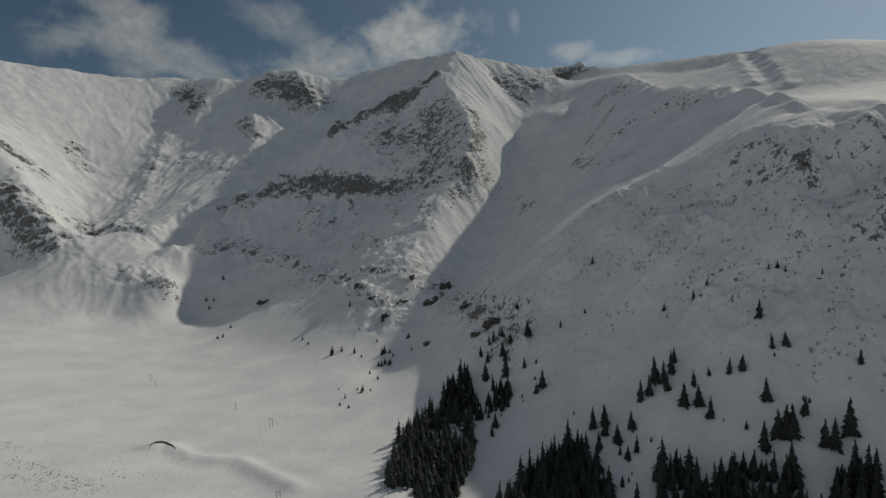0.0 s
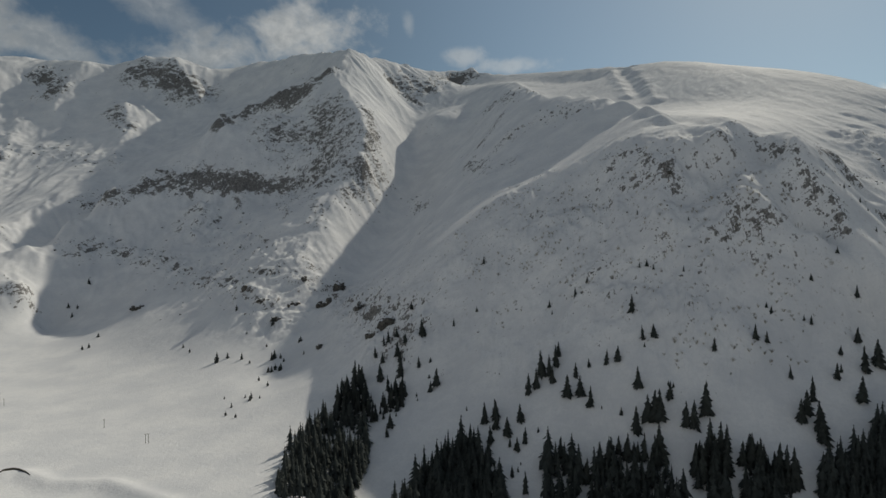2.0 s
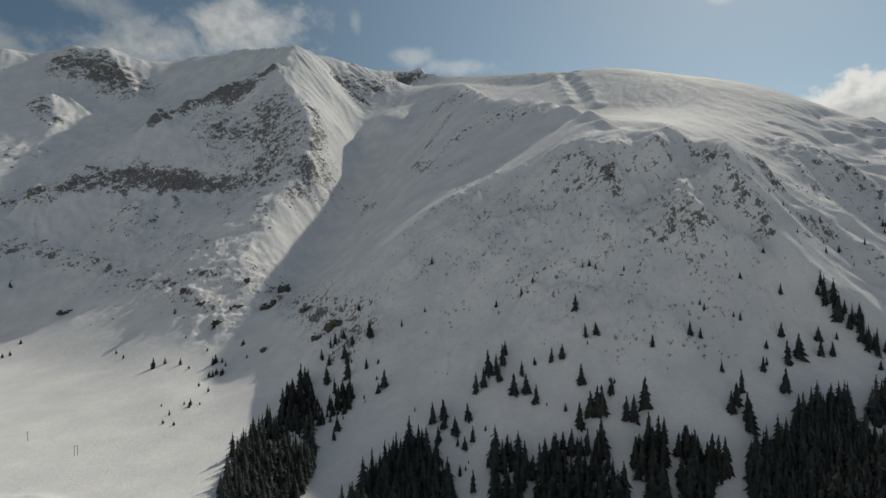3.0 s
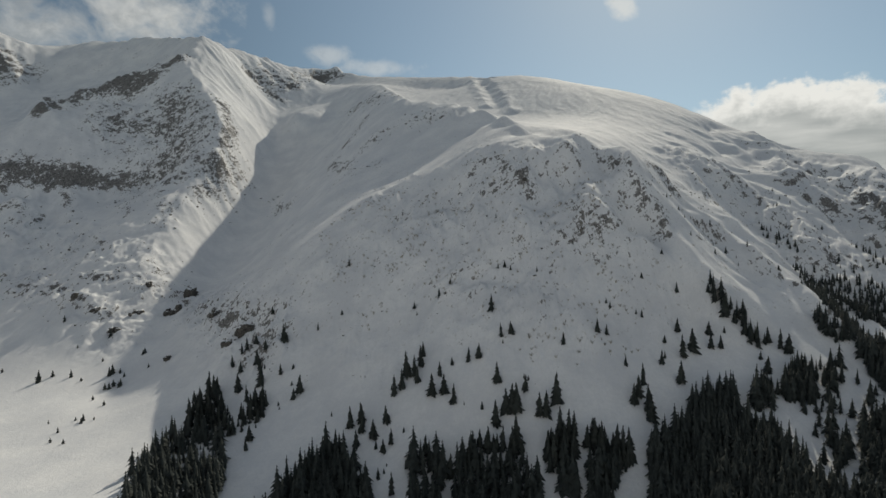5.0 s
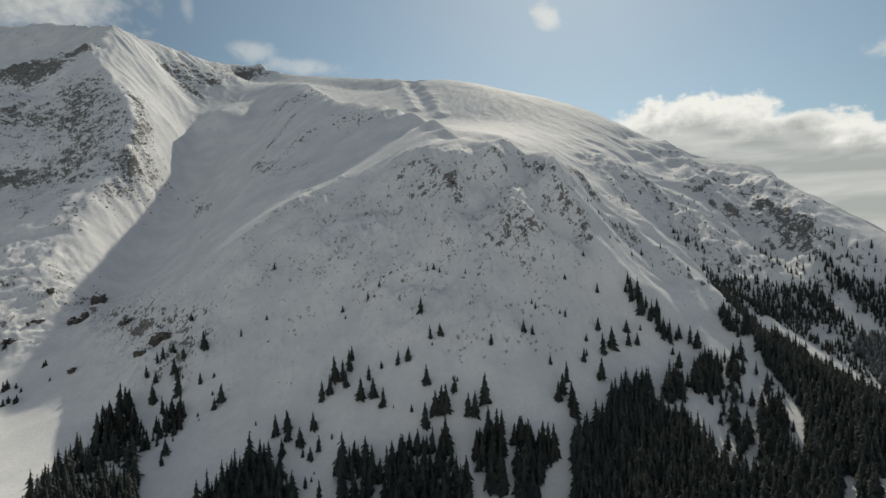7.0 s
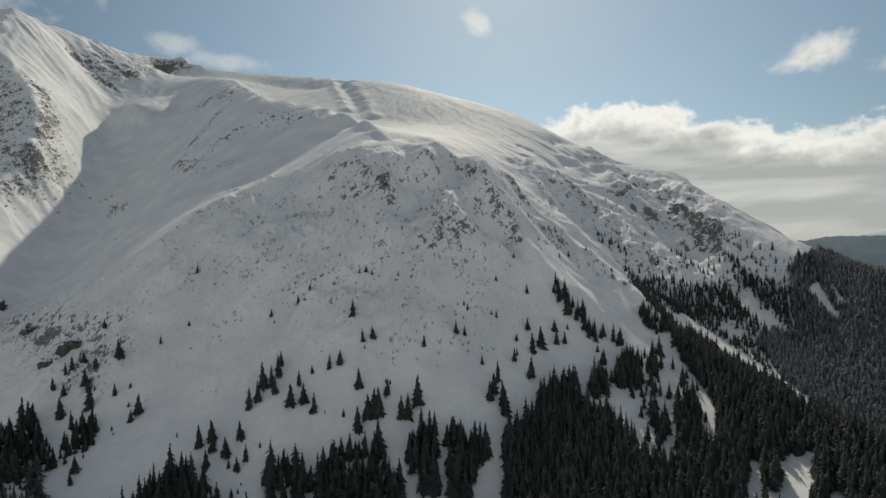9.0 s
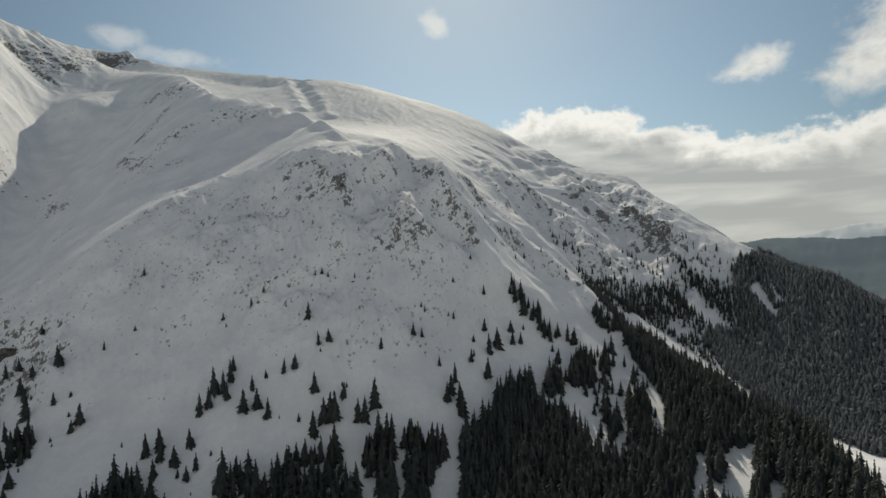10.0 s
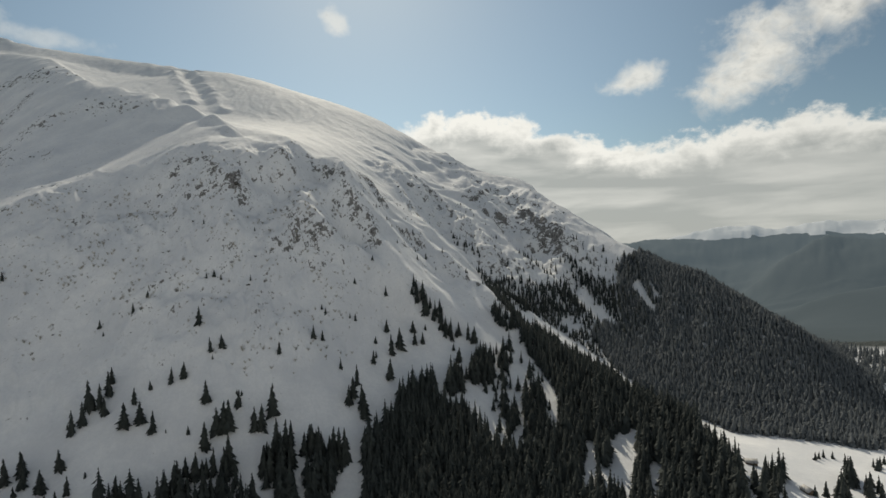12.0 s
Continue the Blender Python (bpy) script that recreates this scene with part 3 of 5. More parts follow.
def join_lines():
    """Weights of a sheet of multiquadrics that runs through all the lines."""
    pts = []
    for name, line in LAND.items():
        near = np.hypot(line[0][0], line[0][1]) < 1300
        pts.append(np.array(line, float) if name in SPOTS else sampled(line, 45 if near else 65))
    pts = np.concatenate(pts)
    keep = []
    for p in pts:
        if all((p[0] - q[0]) ** 2 + (p[1] - q[1]) ** 2 > 12 ** 2 for q in keep):
            keep.append(p)
    pts = np.array(keep)
    d = np.hypot(pts[:, None, 0] - pts[None, :, 0], pts[:, None, 1] - pts[None, :, 1])
    n = len(pts)
    a = np.zeros((n + 1, n + 1))
    a[:n, :n] = np.sqrt(d * d + 8.0 ** 2) - np.eye(n) * 2.0
    a[:n, n] = a[n, :n] = 1
    return pts[:, :2], np.linalg.solve(a, np.r_[pts[:, 2], 0])


KNOTS, WEIGHTS = join_lines()


def near_line(x, y, line):
    """Distance from a line, in plan."""
    best = np.full(x.shape, 1e9)
    for (ax, ay, _), (bx, by, _) in zip(line, line[1:]):
        dx, dy = bx - ax, by - ay
        t = np.clip(((x - ax) * dx + (y - ay) * dy) / (dx * dx + dy * dy + 1e-9), 0, 1)
        best = np.minimum(best, np.hypot(x - ax - t * dx, y - ay - t * dy))
    return best


def sheet(x, y):
    """Height and slope of the smooth sheet."""
    z, gx, gy = np.full(x.shape, WEIGHTS[-1]), np.zeros(x.shape), np.zeros(x.shape)
    w = WEIGHTS[:-1]
    three = np.stack([w, w * KNOTS[:, 0], w * KNOTS[:, 1]], 1)
    for k in range(0, len(x), 20000):
        s = slice(k, k + 20000)
        d = np.sqrt((x[s, None] - KNOTS[None, :, 0]) ** 2 + (y[s, None] - KNOTS[None, :, 1]) ** 2 + 8.0 ** 2)
        z[s] += d @ w
        q = (1.0 / d) @ three
        gx[s], gy[s] = x[s] * q[:, 0] - q[:, 1], y[s] * q[:, 0] - q[:, 2]
    return z, gx, gy


def gullies(x, y, gx, gy, size, octaves, seed):
    """Ribs and runnels that follow the fall of the slope and branch as they go down: one sheet of -1 to 1 for each size."""
    steep = np.hypot(gx, gy) + 1e-6
    ax, ay = gy / steep, -gx / steep
    out = []
    for k in range(octaves):
        px, py = (x / size).astype(np.float32), (y / size).astype(np.float32)
        ix, iy = np.floor(px), np.floor(py)
        fx, fy = px - ix, py - iy
        dx, dy = ax.astype(np.float32), ay.astype(np.float32)
        wave, slide, total = 0.0, 0.0, 1e-6
        for i in (-1, 0, 1, 2):
            for j in (-1, 0, 1, 2):
                turn = lattice(ix + i, iy + j, seed + k).astype(np.float32)
                qx, qy = fx - i + 0.42 * np.cos(turn), fy - j + 0.42 * np.sin(turn)
                near = np.exp(-2.2 * (qx * qx + qy * qy))
                phase = 2 * math.pi * 0.8 * (qx * dx + qy * dy)
                total = total + near
                wave = wave + near * np.cos(phase)
                slide = slide - near * np.sin(phase)
        wave, slide = wave / total, slide / total
        out.append(1.0 - 2.0 * np.sqrt(0.02 + 0.5 * (1 - wave)))
        turned_x, turned_y = ax - 0.5 * slide * ay, ay + 0.5 * slide * ax
        long = np.hypot(turned_x, turned_y)
        ax, ay = turned_x / long, turned_y / long
        size = size / 2.05
    return out


def land(x, y):
    """Height of the ground and how bare of snow it is, at places in plan."""
    x, y = np.asarray(x, float), np.asarray(y, float)
    base, gx, gy = sheet(x, y)
    steep = np.clip((np.hypot(gx, gy) - 0.22) / 0.3, 0, 1)
    crag, streaks = np.zeros(x.shape), np.zeros(x.shape)
    for name, (tall, reach) in CRAGS.items():
        near = np.exp(-(near_line(x, y, LAND[name]) / reach) ** 2)
        crag = np.maximum(crag, tall * near)
    for name, reach in (("face_edge", 70), ("rib_east", 150), ("gully_east", 60), ("dome_ridge", 40)):
        streaks = np.maximum(streaks, np.exp(-(near_line(x, y, LAND[name]) / reach) ** 2))
    bare, broken = np.zeros(x.shape), np.zeros(x.shape)
    for strength, half, line in CLIFFS:
        strength = strength * (0.84 if math.hypot(*line[0]) < 800 else 1.0)  # the near rocks are half snowed over
        near = np.exp(-(near_line(x, y, [(*p, 0) for p in line]) / half) ** 2)
        bare = np.maximum(bare, strength * near)
        broken = np.maximum(broken, min(8.0, 0.16 * half) * min(1.0, 0.3 + 2 * strength) * near)
    bare = np.maximum(bare, 0.17 * streaks * np.clip((base - 60) / 60, 0, 1))
    hill = np.clip((base - 15) / 60, 0, 1)
    far = np.clip((np.hypot(x, y) - 900) / 900, 0, 1)
    u, v = 0.62 * x - 0.78 * y, 0.78 * x + 0.62 * y
    u = u + 18 * swell(x / 90, y / 90, 5)
    east = np.clip((x - 0.15 * y) / 250, 0, 1)
    dome = np.clip((x - 480) / 150, 0, 1) * np.clip((y - 620) / 200, 0, 1)
    bowl = np.exp(-(near_line(x, y, LAND["bowl_face"]) / 190) ** 2) * (1 - dome)
    wild = far * (1 - 0.9 * dome) * (1 - 0.8 * bowl) * np.clip((x + 1050) / 350, 0.4, 1)  # how deep the ribs are cut: the headwall most, the blown dome least
    runs = gullies(x + 22 * swell(x / 130, y / 130, 15), y + 22 * swell(x / 130, y / 130, 16), gx, gy, 115.0, 4, 11)
    wild = wild * (1 - 0.75 * np.exp(-(near_line(x, y, LAND["east_face"]) / 130) ** 2)) * np.clip(0.75 + 0.8 * rough(x, y, 300, 2, 17), 0.25, 1.3)
    deep = (0.6 + 4.8 * wild + 3.6 * streaks, 0.8 + 3.6 * wild + 5.0 * streaks, 0.7 + 2.2 * wild + 2.4 * streaks, 0.35 + 0.8 * wild + 0.8 * streaks)
    runnels = sum(d * g for d, g in zip(deep, runs)) / 5.0
    hill = hill * (1 - 0.4 * np.exp(-(near_line(x, y, LAND["spur_crest"]) / 25) ** 2))
    z = base + hill * (1.4 + 2.2 * far * (1 - 0.5 * east)) * (1 - 0.7 * dome) * rough(x, y, 170, 2, 21)
    z = z + hill * steep * sum(d * (g + 0.1) for d, g in zip(deep, runs))
    for name, tall, half in RIBS:
        away = near_line(x + 3 * swell(x / 24, y / 24, 25), y, LAND[name])
        z = z + tall * (0.7 + 0.45 * swell(x / (18 + half), y / (18 + half), 27) + 0.25 * swell(x / 15, y / 15, 26)) * np.clip(1 - away / half, 0, 1)
    for tall, half, line in FOLDS:
        away = near_line(x + 5 * swell(x / 40, y / 40, 29), y, [(*p, 0) for p in line])
        z = z + tall * (0.8 + 0.5 * swell(x / 55, y / 55, 28)) * np.clip(1 - away / half, 0, 1) ** 1.3
    lumps = np.clip(0.5 + 1.2 * swell(x / 60, y / 60, 33), 0.15, 1)  # snowed-over scrub and stones
    z = z + hill * (0.25 + 0.35 * lumps) * rough(x, y, 13, 3, 31, False, 0.6)
    z = z + crag * (0.3 * rough(x, y, 110, 4, 41, True, 0.45) + 0.4 * runnels) * hill
    z = z + broken * (rough(u, v * 0.6, 42, 5, 71, True, 0.62) - 0.3) * np.clip((base - 25) / 20, 0, 1)
    z = z + 22 * np.clip((np.hypot(x, y) - 2600) / 500, 0, 1) * rough(x, y, 420, 4, 77, True)
    z = z + (1 - hill) * (0.6 * rough(x, y, 90, 2, 51) + 0.9 * swell(x / 240, y / 240, 57))
    z = z + 3.5 * np.exp(-(near_line(x, y, [(*p, 0) for p in STREAM_BANK]) / 9) ** 2)
    return z, bare


def lay(name, co, quads, fan, mat, values):
    """A smooth mesh of quads and triangles, without the points that they leave out."""
    use = np.unique(np.concatenate([quads.ravel(), fan.ravel()]))
    index = np.zeros(len(co), int)
    index[use] = np.arange(len(use))
    me = bpy.data.meshes.new(name)
    me.vertices.add(len(use))
    me.vertices.foreach_set("co", co[use].ravel())
    loops = index[np.concatenate([quads.ravel(), fan.ravel()])]
    me.loops.add(len(loops))
    me.loops.foreach_set("vertex_index", loops)
    sizes = np.concatenate([np.full(len(quads), 4), np.full(len(fan), 3)])
    me.polygons.add(len(sizes))
    me.polygons.foreach_set("loop_start", np.concatenate([[0], np.cumsum(sizes)[:-1]]))
    me.update(calc_edges=True)
    me.polygons.foreach_set("use_smooth", np.ones(len(sizes), bool))
    for key, value in values.items():
        me.attributes.new(key, "FLOAT", "POINT").data.foreach_set("value", value[use].astype(np.float32))
    me.materials.append(mat)
    return new(name, me)


def build_ground():
    az = np.radians(np.concatenate([np.arange(-46, 100, 0.13), np.arange(100, 314, 4.0)]))
    r = np.concatenate([np.geomspace(20, 330, 12)[:-1], np.geomspace(330, 1600, 400)[:-1], np.geomspace(1600, 2900, 210)[:-1], np.geomspace(2900, 4950, 40)])
    grid_r, grid_a = np.meshgrid(r, az, indexing="ij")
    x, y = (grid_r * np.sin(grid_a)).ravel(), (grid_r * np.cos(grid_a)).ravel()
    z, cliff = land(x, y)
    rows, cols = grid_r.shape
    zz = z.reshape(rows, cols)
    slope = np.hypot(np.gradient(zz, axis=0) / np.gradient(r)[:, None], (np.roll(zz, -1, 1) - np.roll(zz, 1, 1)) / (grid_r * (np.roll(az, -1) - np.roll(az, 1) + 1e-9)[None, :]))
    slope = slope.ravel()
    far = np.clip((np.hypot(x, y) - 900) / 900, 0, 1)
    ledge = np.clip(cliff / 0.3, 0, 1) * np.clip((slope - 1.05) * 0.6, -0.4, 0.4)
    bare = -0.375 + 1.4 * cliff + np.clip((slope - 0.85) * 0.5, -0.05, 0.06 + 0.14 * far) + ledge + 0.12 * rough(x, y, 60, 3, 61)
    bare = np.minimum(bare, 0.05 + 0.55 * (bare - 0.05))
    bare[(z < 25) & (cliff < 0.1)] = -1.0
    woods = np.clip((np.hypot(x, y) - 1080) / 120, 0, 1) * np.clip((np.degrees(np.arctan2(x, y)) - 62) / 4, 0, 1)
    woods = woods * np.clip((206 - z + 30 * rough(x, y, 210, 4, 95)) / 12, 0, 1)
    co = np.stack([x, y, z], 1)
    co = np.concatenate([co, [[0, 0, z[:cols].mean()]]])
    i, j = np.meshgrid(np.arange(rows - 1), np.arange(cols), indexing="ij")
    k = (j + 1) % cols
    quads = np.stack([i * cols + j, i * cols + k, (i + 1) * cols + k, (i + 1) * cols + j], -1).reshape(-1, 4)[:, ::-1]
    fan = np.stack([np.full(cols, rows * cols), np.arange(cols), (np.arange(cols) + 1) % cols], 1)[:, ::-1]
    mid_r, mid_a = 0.5 * (r[:-1] + r[1:])[:, None] + 0 * az[None], 0 * r[:-1, None] + az[None]
    distant = ((mid_r > 1280) & (mid_a > radians(62)) & (mid_a < radians(104))).ravel()
    # share of painted haze in the far mountains, rising with distance
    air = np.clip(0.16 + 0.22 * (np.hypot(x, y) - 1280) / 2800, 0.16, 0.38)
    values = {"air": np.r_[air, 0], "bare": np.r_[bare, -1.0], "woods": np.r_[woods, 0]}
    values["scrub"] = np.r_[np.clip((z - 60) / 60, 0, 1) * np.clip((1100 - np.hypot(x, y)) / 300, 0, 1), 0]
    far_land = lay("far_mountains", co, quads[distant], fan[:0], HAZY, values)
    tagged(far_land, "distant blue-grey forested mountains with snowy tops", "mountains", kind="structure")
    near_land = lay("ground", co, quads[~distant], fan, SNOW, values)
    return tagged(near_land, "snow-covered mountain valley, grey rock showing on steep faces", "terrain", kind="structure")


ground = build_ground()

# ---- trees ----
STANDS = {  # x, y, height of the trees that stand apart
    "open_slope": [(177, 611, 9.0), (153, 558, 5.8), (211, 502, 7.8), (210, 493, 4.4), (233, 490, 9.0), (247, 493, 6.8), (258, 432, 16.6), (253, 408, 12.9), (262, 406, 11.9), (252, 404, 3.9), (287, 466, 6.8), (292, 462, 6.8), (295, 456, 5.6), (313, 437, 6.6), (317, 517, 6.3), (295, 375, 10.7), (331, 374, 12.0), (338, 370, 10.0), (358, 387, 5.3), (356, 390, 5.3), (381, 371, 8.4), (378, 375, 5.2), (403, 392, 6.6), (431, 375, 11.0), (435, 396, 5.7), (93, 622, 9.8), (96, 571, 19.3), (128, 559, 9.2), (348, 477, 4.8), (162, 439, 3.8)],
    "middle_slope": [(230, 407, 12.6), (222, 411, 13.5), (210, 419, 7.7), (232, 381, 16.6), (197, 417, 13.3), (185, 407, 18.5), (194, 402, 16.6), (197, 391, 17.2), (203, 385, 3.6), (162, 431, 17.0), (169, 432, 16.2), (176, 439, 23), (181, 434, 19.4), (181, 427, 13.4), (189, 438, 18.7), (195, 446, 14.0), (147, 413, 14.4), (213, 374, 7.1), (247, 363, 13.5), (216, 359, 19.5), (227, 361, 18.5), (231, 359, 22), (234, 356, 22), (246, 343, 21), (250, 341, 19.9), (262, 344, 26)],
    "slope_foot": [(123, 429, 18.1), (131, 427, 18.1), (129, 418, 17.8), (134, 407, 14.9), (133, 397, 7.7), (137, 391, 10.2), (144, 393, 12.9), (121, 409, 13.0), (113, 451, 4.7), (336, 346, 9.6), (338, 329, 19.4), (326, 312, 21), (321, 305, 19.9), (327, 323, 18.1), (320, 321, 16.1), (269, 311, 18.6), (273, 308, 15.7), (260, 321, 18.4), (173, 351, 17.8), (279, 297, 20), (126, 372, 8.0), (129, 353, 17.3)],
    "slope_edge": [(368, 337, 13.6), (375, 340, 7.4), (386, 350, 7.1), (390, 334, 22), (370, 319, 18.8), (404, 336, 22), (406, 353, 13.5), (433, 342, 13.5), (423, 332, 15.2), (430, 328, 12.7), (444, 335, 6.2), (453, 358, 9.8), (454, 352, 10.8), (454, 341, 21), (461, 340, 11.7), (462, 333, 10.5), (457, 324, 15.5), (459, 319, 15.4), (460, 315, 15.3), (470, 311, 14.3), (473, 302, 19.1), (476, 296, 17.0), (442, 293, 14.4), (449, 304, 7.9), (460, 328, 14.6), (457, 334, 12.6)],
    "couloir_foot": [(72, 594, 12.7), (79, 576, 10.2), (58, 594, 12.6), (63, 592, 12.6), (48, 589, 12.4), (54, 575, 12.1), (70, 569, 15.5), (71, 561, 12.0), (69, 539, 21), (86, 536, 10.6), (97, 500, 18.1), (91, 497, 10.0), (50, 472, 12.8), (46, 461, 8.9), (57, 485, 3.8), (49, 550, 17.9), (-73, 737, 11.5), (25, 566, 26), (29, 560, 24), (32, 564, 19.1), (17.0, 571, 12.7), (12.2, 571, 11.6)],
    "east_floor": [(424, 55, 8.6), (415, 49, 11.4), (432, 37, 13.2), (425, 33, 13.6), (510, 9.9, 7.0), (516, 7.7, 6.2), (521, 4.9, 7.1), (523, -0.9, 6.2), (488, -8.6, 16.3), (480, -11.0, 17.6), (422, 9.0, 7.3), (428, 2.8, 10.9), (447, -4.0, 11.3), (446, -7.0, 13.4), (453, -21, 14.9), (458, -18.8, 12.8), (515, -28, 10.1), (520, -26, 7.6), (413, 42, 10.5), (429, 29, 13.7), (463, -19, 13.0), (476, -22, 11.5), (466, -26, 12.5), (459, -27, 10.5), (522, -30, 9.0), (532, -33, 7.5), (487, -12, 12.0)],
}
WOODS = {  # outlines in plan
    "west_wood": [
        [(-36, 412), (-24, 386), (-15.5, 369), (-9.4, 343), (8.5, 349), (14.4, 403), (29, 427), (32, 452), (-26, 459)],
        [(-39, 374), (-34, 466), (-17.6, 507), (3.0, 526), (15.2, 563), (29, 550), (41, 519), (31, 478), (29, 445), (19.2, 423), (13.4, 375)],
        [(54, 532), (73, 513), (67, 493), (54, 491), (39, 478), (34, 490), (47, 511)]],
    "middle_wood": [
        [(183, 359), (202, 356), (225, 335), (215, 315), (201, 312), (177, 333)],
        [(238, 324), (252, 328), (257, 313), (240, 296), (226, 304)],
        [(275, 307), (287, 306), (290, 294), (266, 278), (254, 286)],
        [(34, 358), (52, 389), (67, 396), (77, 404), (97, 415), (119, 403), (116, 378), (112, 339)],
        [(47, 356), (65, 401), (80, 414), (90, 422), (100, 418), (106, 419), (110, 410), (113, 390), (108, 372), (82, 327)],
        [(105, 359), (113, 371), (120, 372), (117, 357)],
        [(119, 302), (151, 373), (160, 374), (171, 368), (181, 368), (180, 365), (166, 348), (136, 298)],
        [(176, 351), (189, 357), (197, 354), (190, 335), (193, 328), (165, 288), (146, 296)]] + [
        [(200, 336), (211, 344), (221, 335), (225, 329), (209, 323), (208, 309), (221, 307), (194, 268), (168, 286)],
        [(228, 313), (244, 331), (249, 323), (256, 307), (246, 296), (228, 283), (230, 300)],
        [(262, 311), (273, 308), (277, 301), (287, 291), (277, 279), (269, 287), (226, 249), (218, 253)]],
    "great_wood": [
        [(246, 237), (297, 285), (312, 291), (339, 293), (362, 302), (377, 306), (401, 293), (378, 272), (385, 261), (390, 251), (385, 236), (374, 221), (373, 210), (376, 201), (393, 174), (355, 158)],
        [(408, 286), (418, 280), (408, 266), (398, 274)],
        [(426, 276), (456, 266), (442, 256), (421, 270)]] + [
        [(242, 235), (295, 279), (326, 283), (352, 290), (375, 296), (391, 282), (369, 262), (368, 237), (367, 211), (379, 193), (419, 184), (463, 199), (494, 229), (520, 259), (541, 288), (541, 271), (527, 220), (556, 195), (553, 160), (542, 113), (453, 77), (418, 52), (342, 35)],
        [(586, 286), (595, 248), (590, 207), (581, 189), (551, 194), (527, 220), (541, 254)]],
    "rib_wood": [
        [(724, 498), (733, 467), (649, 319), (568, 305), (672, 424)]],
    "dotted_wood": [
        [(493, 464), (583, 429), (605, 357), (560, 330), (520, 380), (480, 420)],
        [(857, 574), (775, 414), (778, 321), (750, 310), (719, 385), (749, 481)]],
    "edge_wood": [
        [(489, 290), (506, 267), (484, 226), (445, 197), (411, 193), (382, 209), (397, 232), (422, 258)]],
    "clump_wood": [
        [(442, 284), (460, 288), (477, 275), (441, 252), (420, 264)],
        [(413, 287), (429, 290), (432, 283), (414, 271), (401, 277)],
        [(460, 336), (470, 334), (466, 308), (452, 316)],
        [(450, 363), (459, 359), (462, 337), (455, 339)],
        [(464, 267), (487, 271), (479, 256), (463, 254)],
        [(406, 228), (426, 223), (401, 208), (391, 215)],
        [(439, 224), (469, 222), (438, 200), (406, 190), (396, 201)],
        [(526, 306), (541, 309), (538, 280), (525, 277)]],
    "far_slope_wood": [
        [(862, 231), (818, 170), (798, 131), (770, 88), (750, 34), (737, -7.4), (710, -30), (715, -48), (689, -68), (589, -50), (563, -26), (557, 28), (550, 70), (577, 110), (581, 157), (611, 198), (644, 222), (661, 241), (698, 243), (707, 217), (764, 237), (806, 253)],
        [(854, 233), (818, 170), (794, 130), (760, 87), (734, 34), (720, -7.3), (713, -26), (709, -44), (808, -50), (812, -29), (820, -8.3), (834, 38), (859, 98), (893, 146), (915, 190), (950, 259)]],
    "lobe_wood": [
        [(652, 393), (666, 375), (639, 339), (590, 291), (581, 269), (527, 220), (500, 224), (521, 254), (540, 284), (547, 308)],
        [(674, 388), (691, 370), (717, 330), (740, 298), (698, 243), (644, 222), (668, 270), (652, 305), (634, 341)],
        [(646, 311), (668, 270), (644, 222), (620, 205), (623, 232), (629, 276)],
        [(772, 239), (766, 257), (782, 296), (792, 322), (771, 301), (730, 254), (707, 217)]],
    "spur_wood": [
        [(794, 323), (784, 281), (770, 236), (738, 192), (680, 178), (690, 209), (733, 246), (753, 278), (767, 306)],
        [(822, 253), (834, 237), (804, 212), (767, 190), (731, 165), (739, 191), (741, 210), (779, 231)],
        [(714, 326), (756, 310), (720, 281), (719, 255), (688, 276), (679, 301), (635, 318), (664, 341)]],
    "ridge_wood": [
        [(832, 342), (842, 255), (765, 245), (721, 251), (735, 321), (705, 377), (692, 398), (767, 390)]],
    "floor_wood": [
        [(399, 42), (425, 36), (441, 34), (450, 28), (420, 25), (382, 23), (371, 37), (406, 44)],
        [(484, -7.9), (487, -12.2), (423, -12.1), (412, -2.0)]],
    "far_bank_wood": [
        [(770, -50), (860, 20), (980, 35), (1060, -20), (1010, -90), (1120, -140), (1000, -210), (900, -140)]],
}
CLEARINGS = [
    [(352, 126), (436, 141), (450, 127), (417, 119), (359, 105)],
    [(353, 138), (414, 159), (417, 151), (357, 129)],
    [(639, 307), (640, 266), (616, 206), (595, 207), (586, 251), (589, 283)],
    [(683, 283), (674, 253), (655, 256), (657, 284)],
    [(787, 216), (737, 181), (734, 186), (768, 222)],
    [(802, 208), (755, 177), (749, 186)],
    [(489, 261), (485, 241), (453, 228), (464, 248)],
    [(356, 94), (412, 107), (413, 102), (395, 95), (357, 88)],
    [(759, 288), (721, 251), (702, 252), (729, 283)]]
DWARF_PINES = [(-111, 622, 3.8), (-145, 765, 14.2), (-133, 773, 8.0), (-113, 760, 9.4), (-101, 742, 4.6), (-84, 784, 4.9), (-116, 830, 4.3), (-70, 702, 8.0), (-66, 706, 8.7), (-74, 704, 7.3), (-59, 702, 8.7), (-70, 742, 11.5), (-62, 737, 6.8), (-82, 676, 5.6), (-69, 645, 6.0), (-82, 611, 7.6), (-83, 606, 5.6), (-99, 593, 5.5), (-101, 571, 4.7), (-90, 561, 4.6), (-73, 607, 3.8), (-89, 617, 3.8), (-459, 1193, 12.3), (-462, 1125, 9.2), (-459, 1141, 8.2), (-474, 1141, 9.4), (-372, 939, 7.7), (-365, 944, 7.8), (-369, 991, 7.1), (-205, 845, 6.1), (-191, 821, 5.9), (-81, 843, 10.4), (-38, 771, 7.2), (-140, 900, 8.3), (-32, 719, 5.2)]
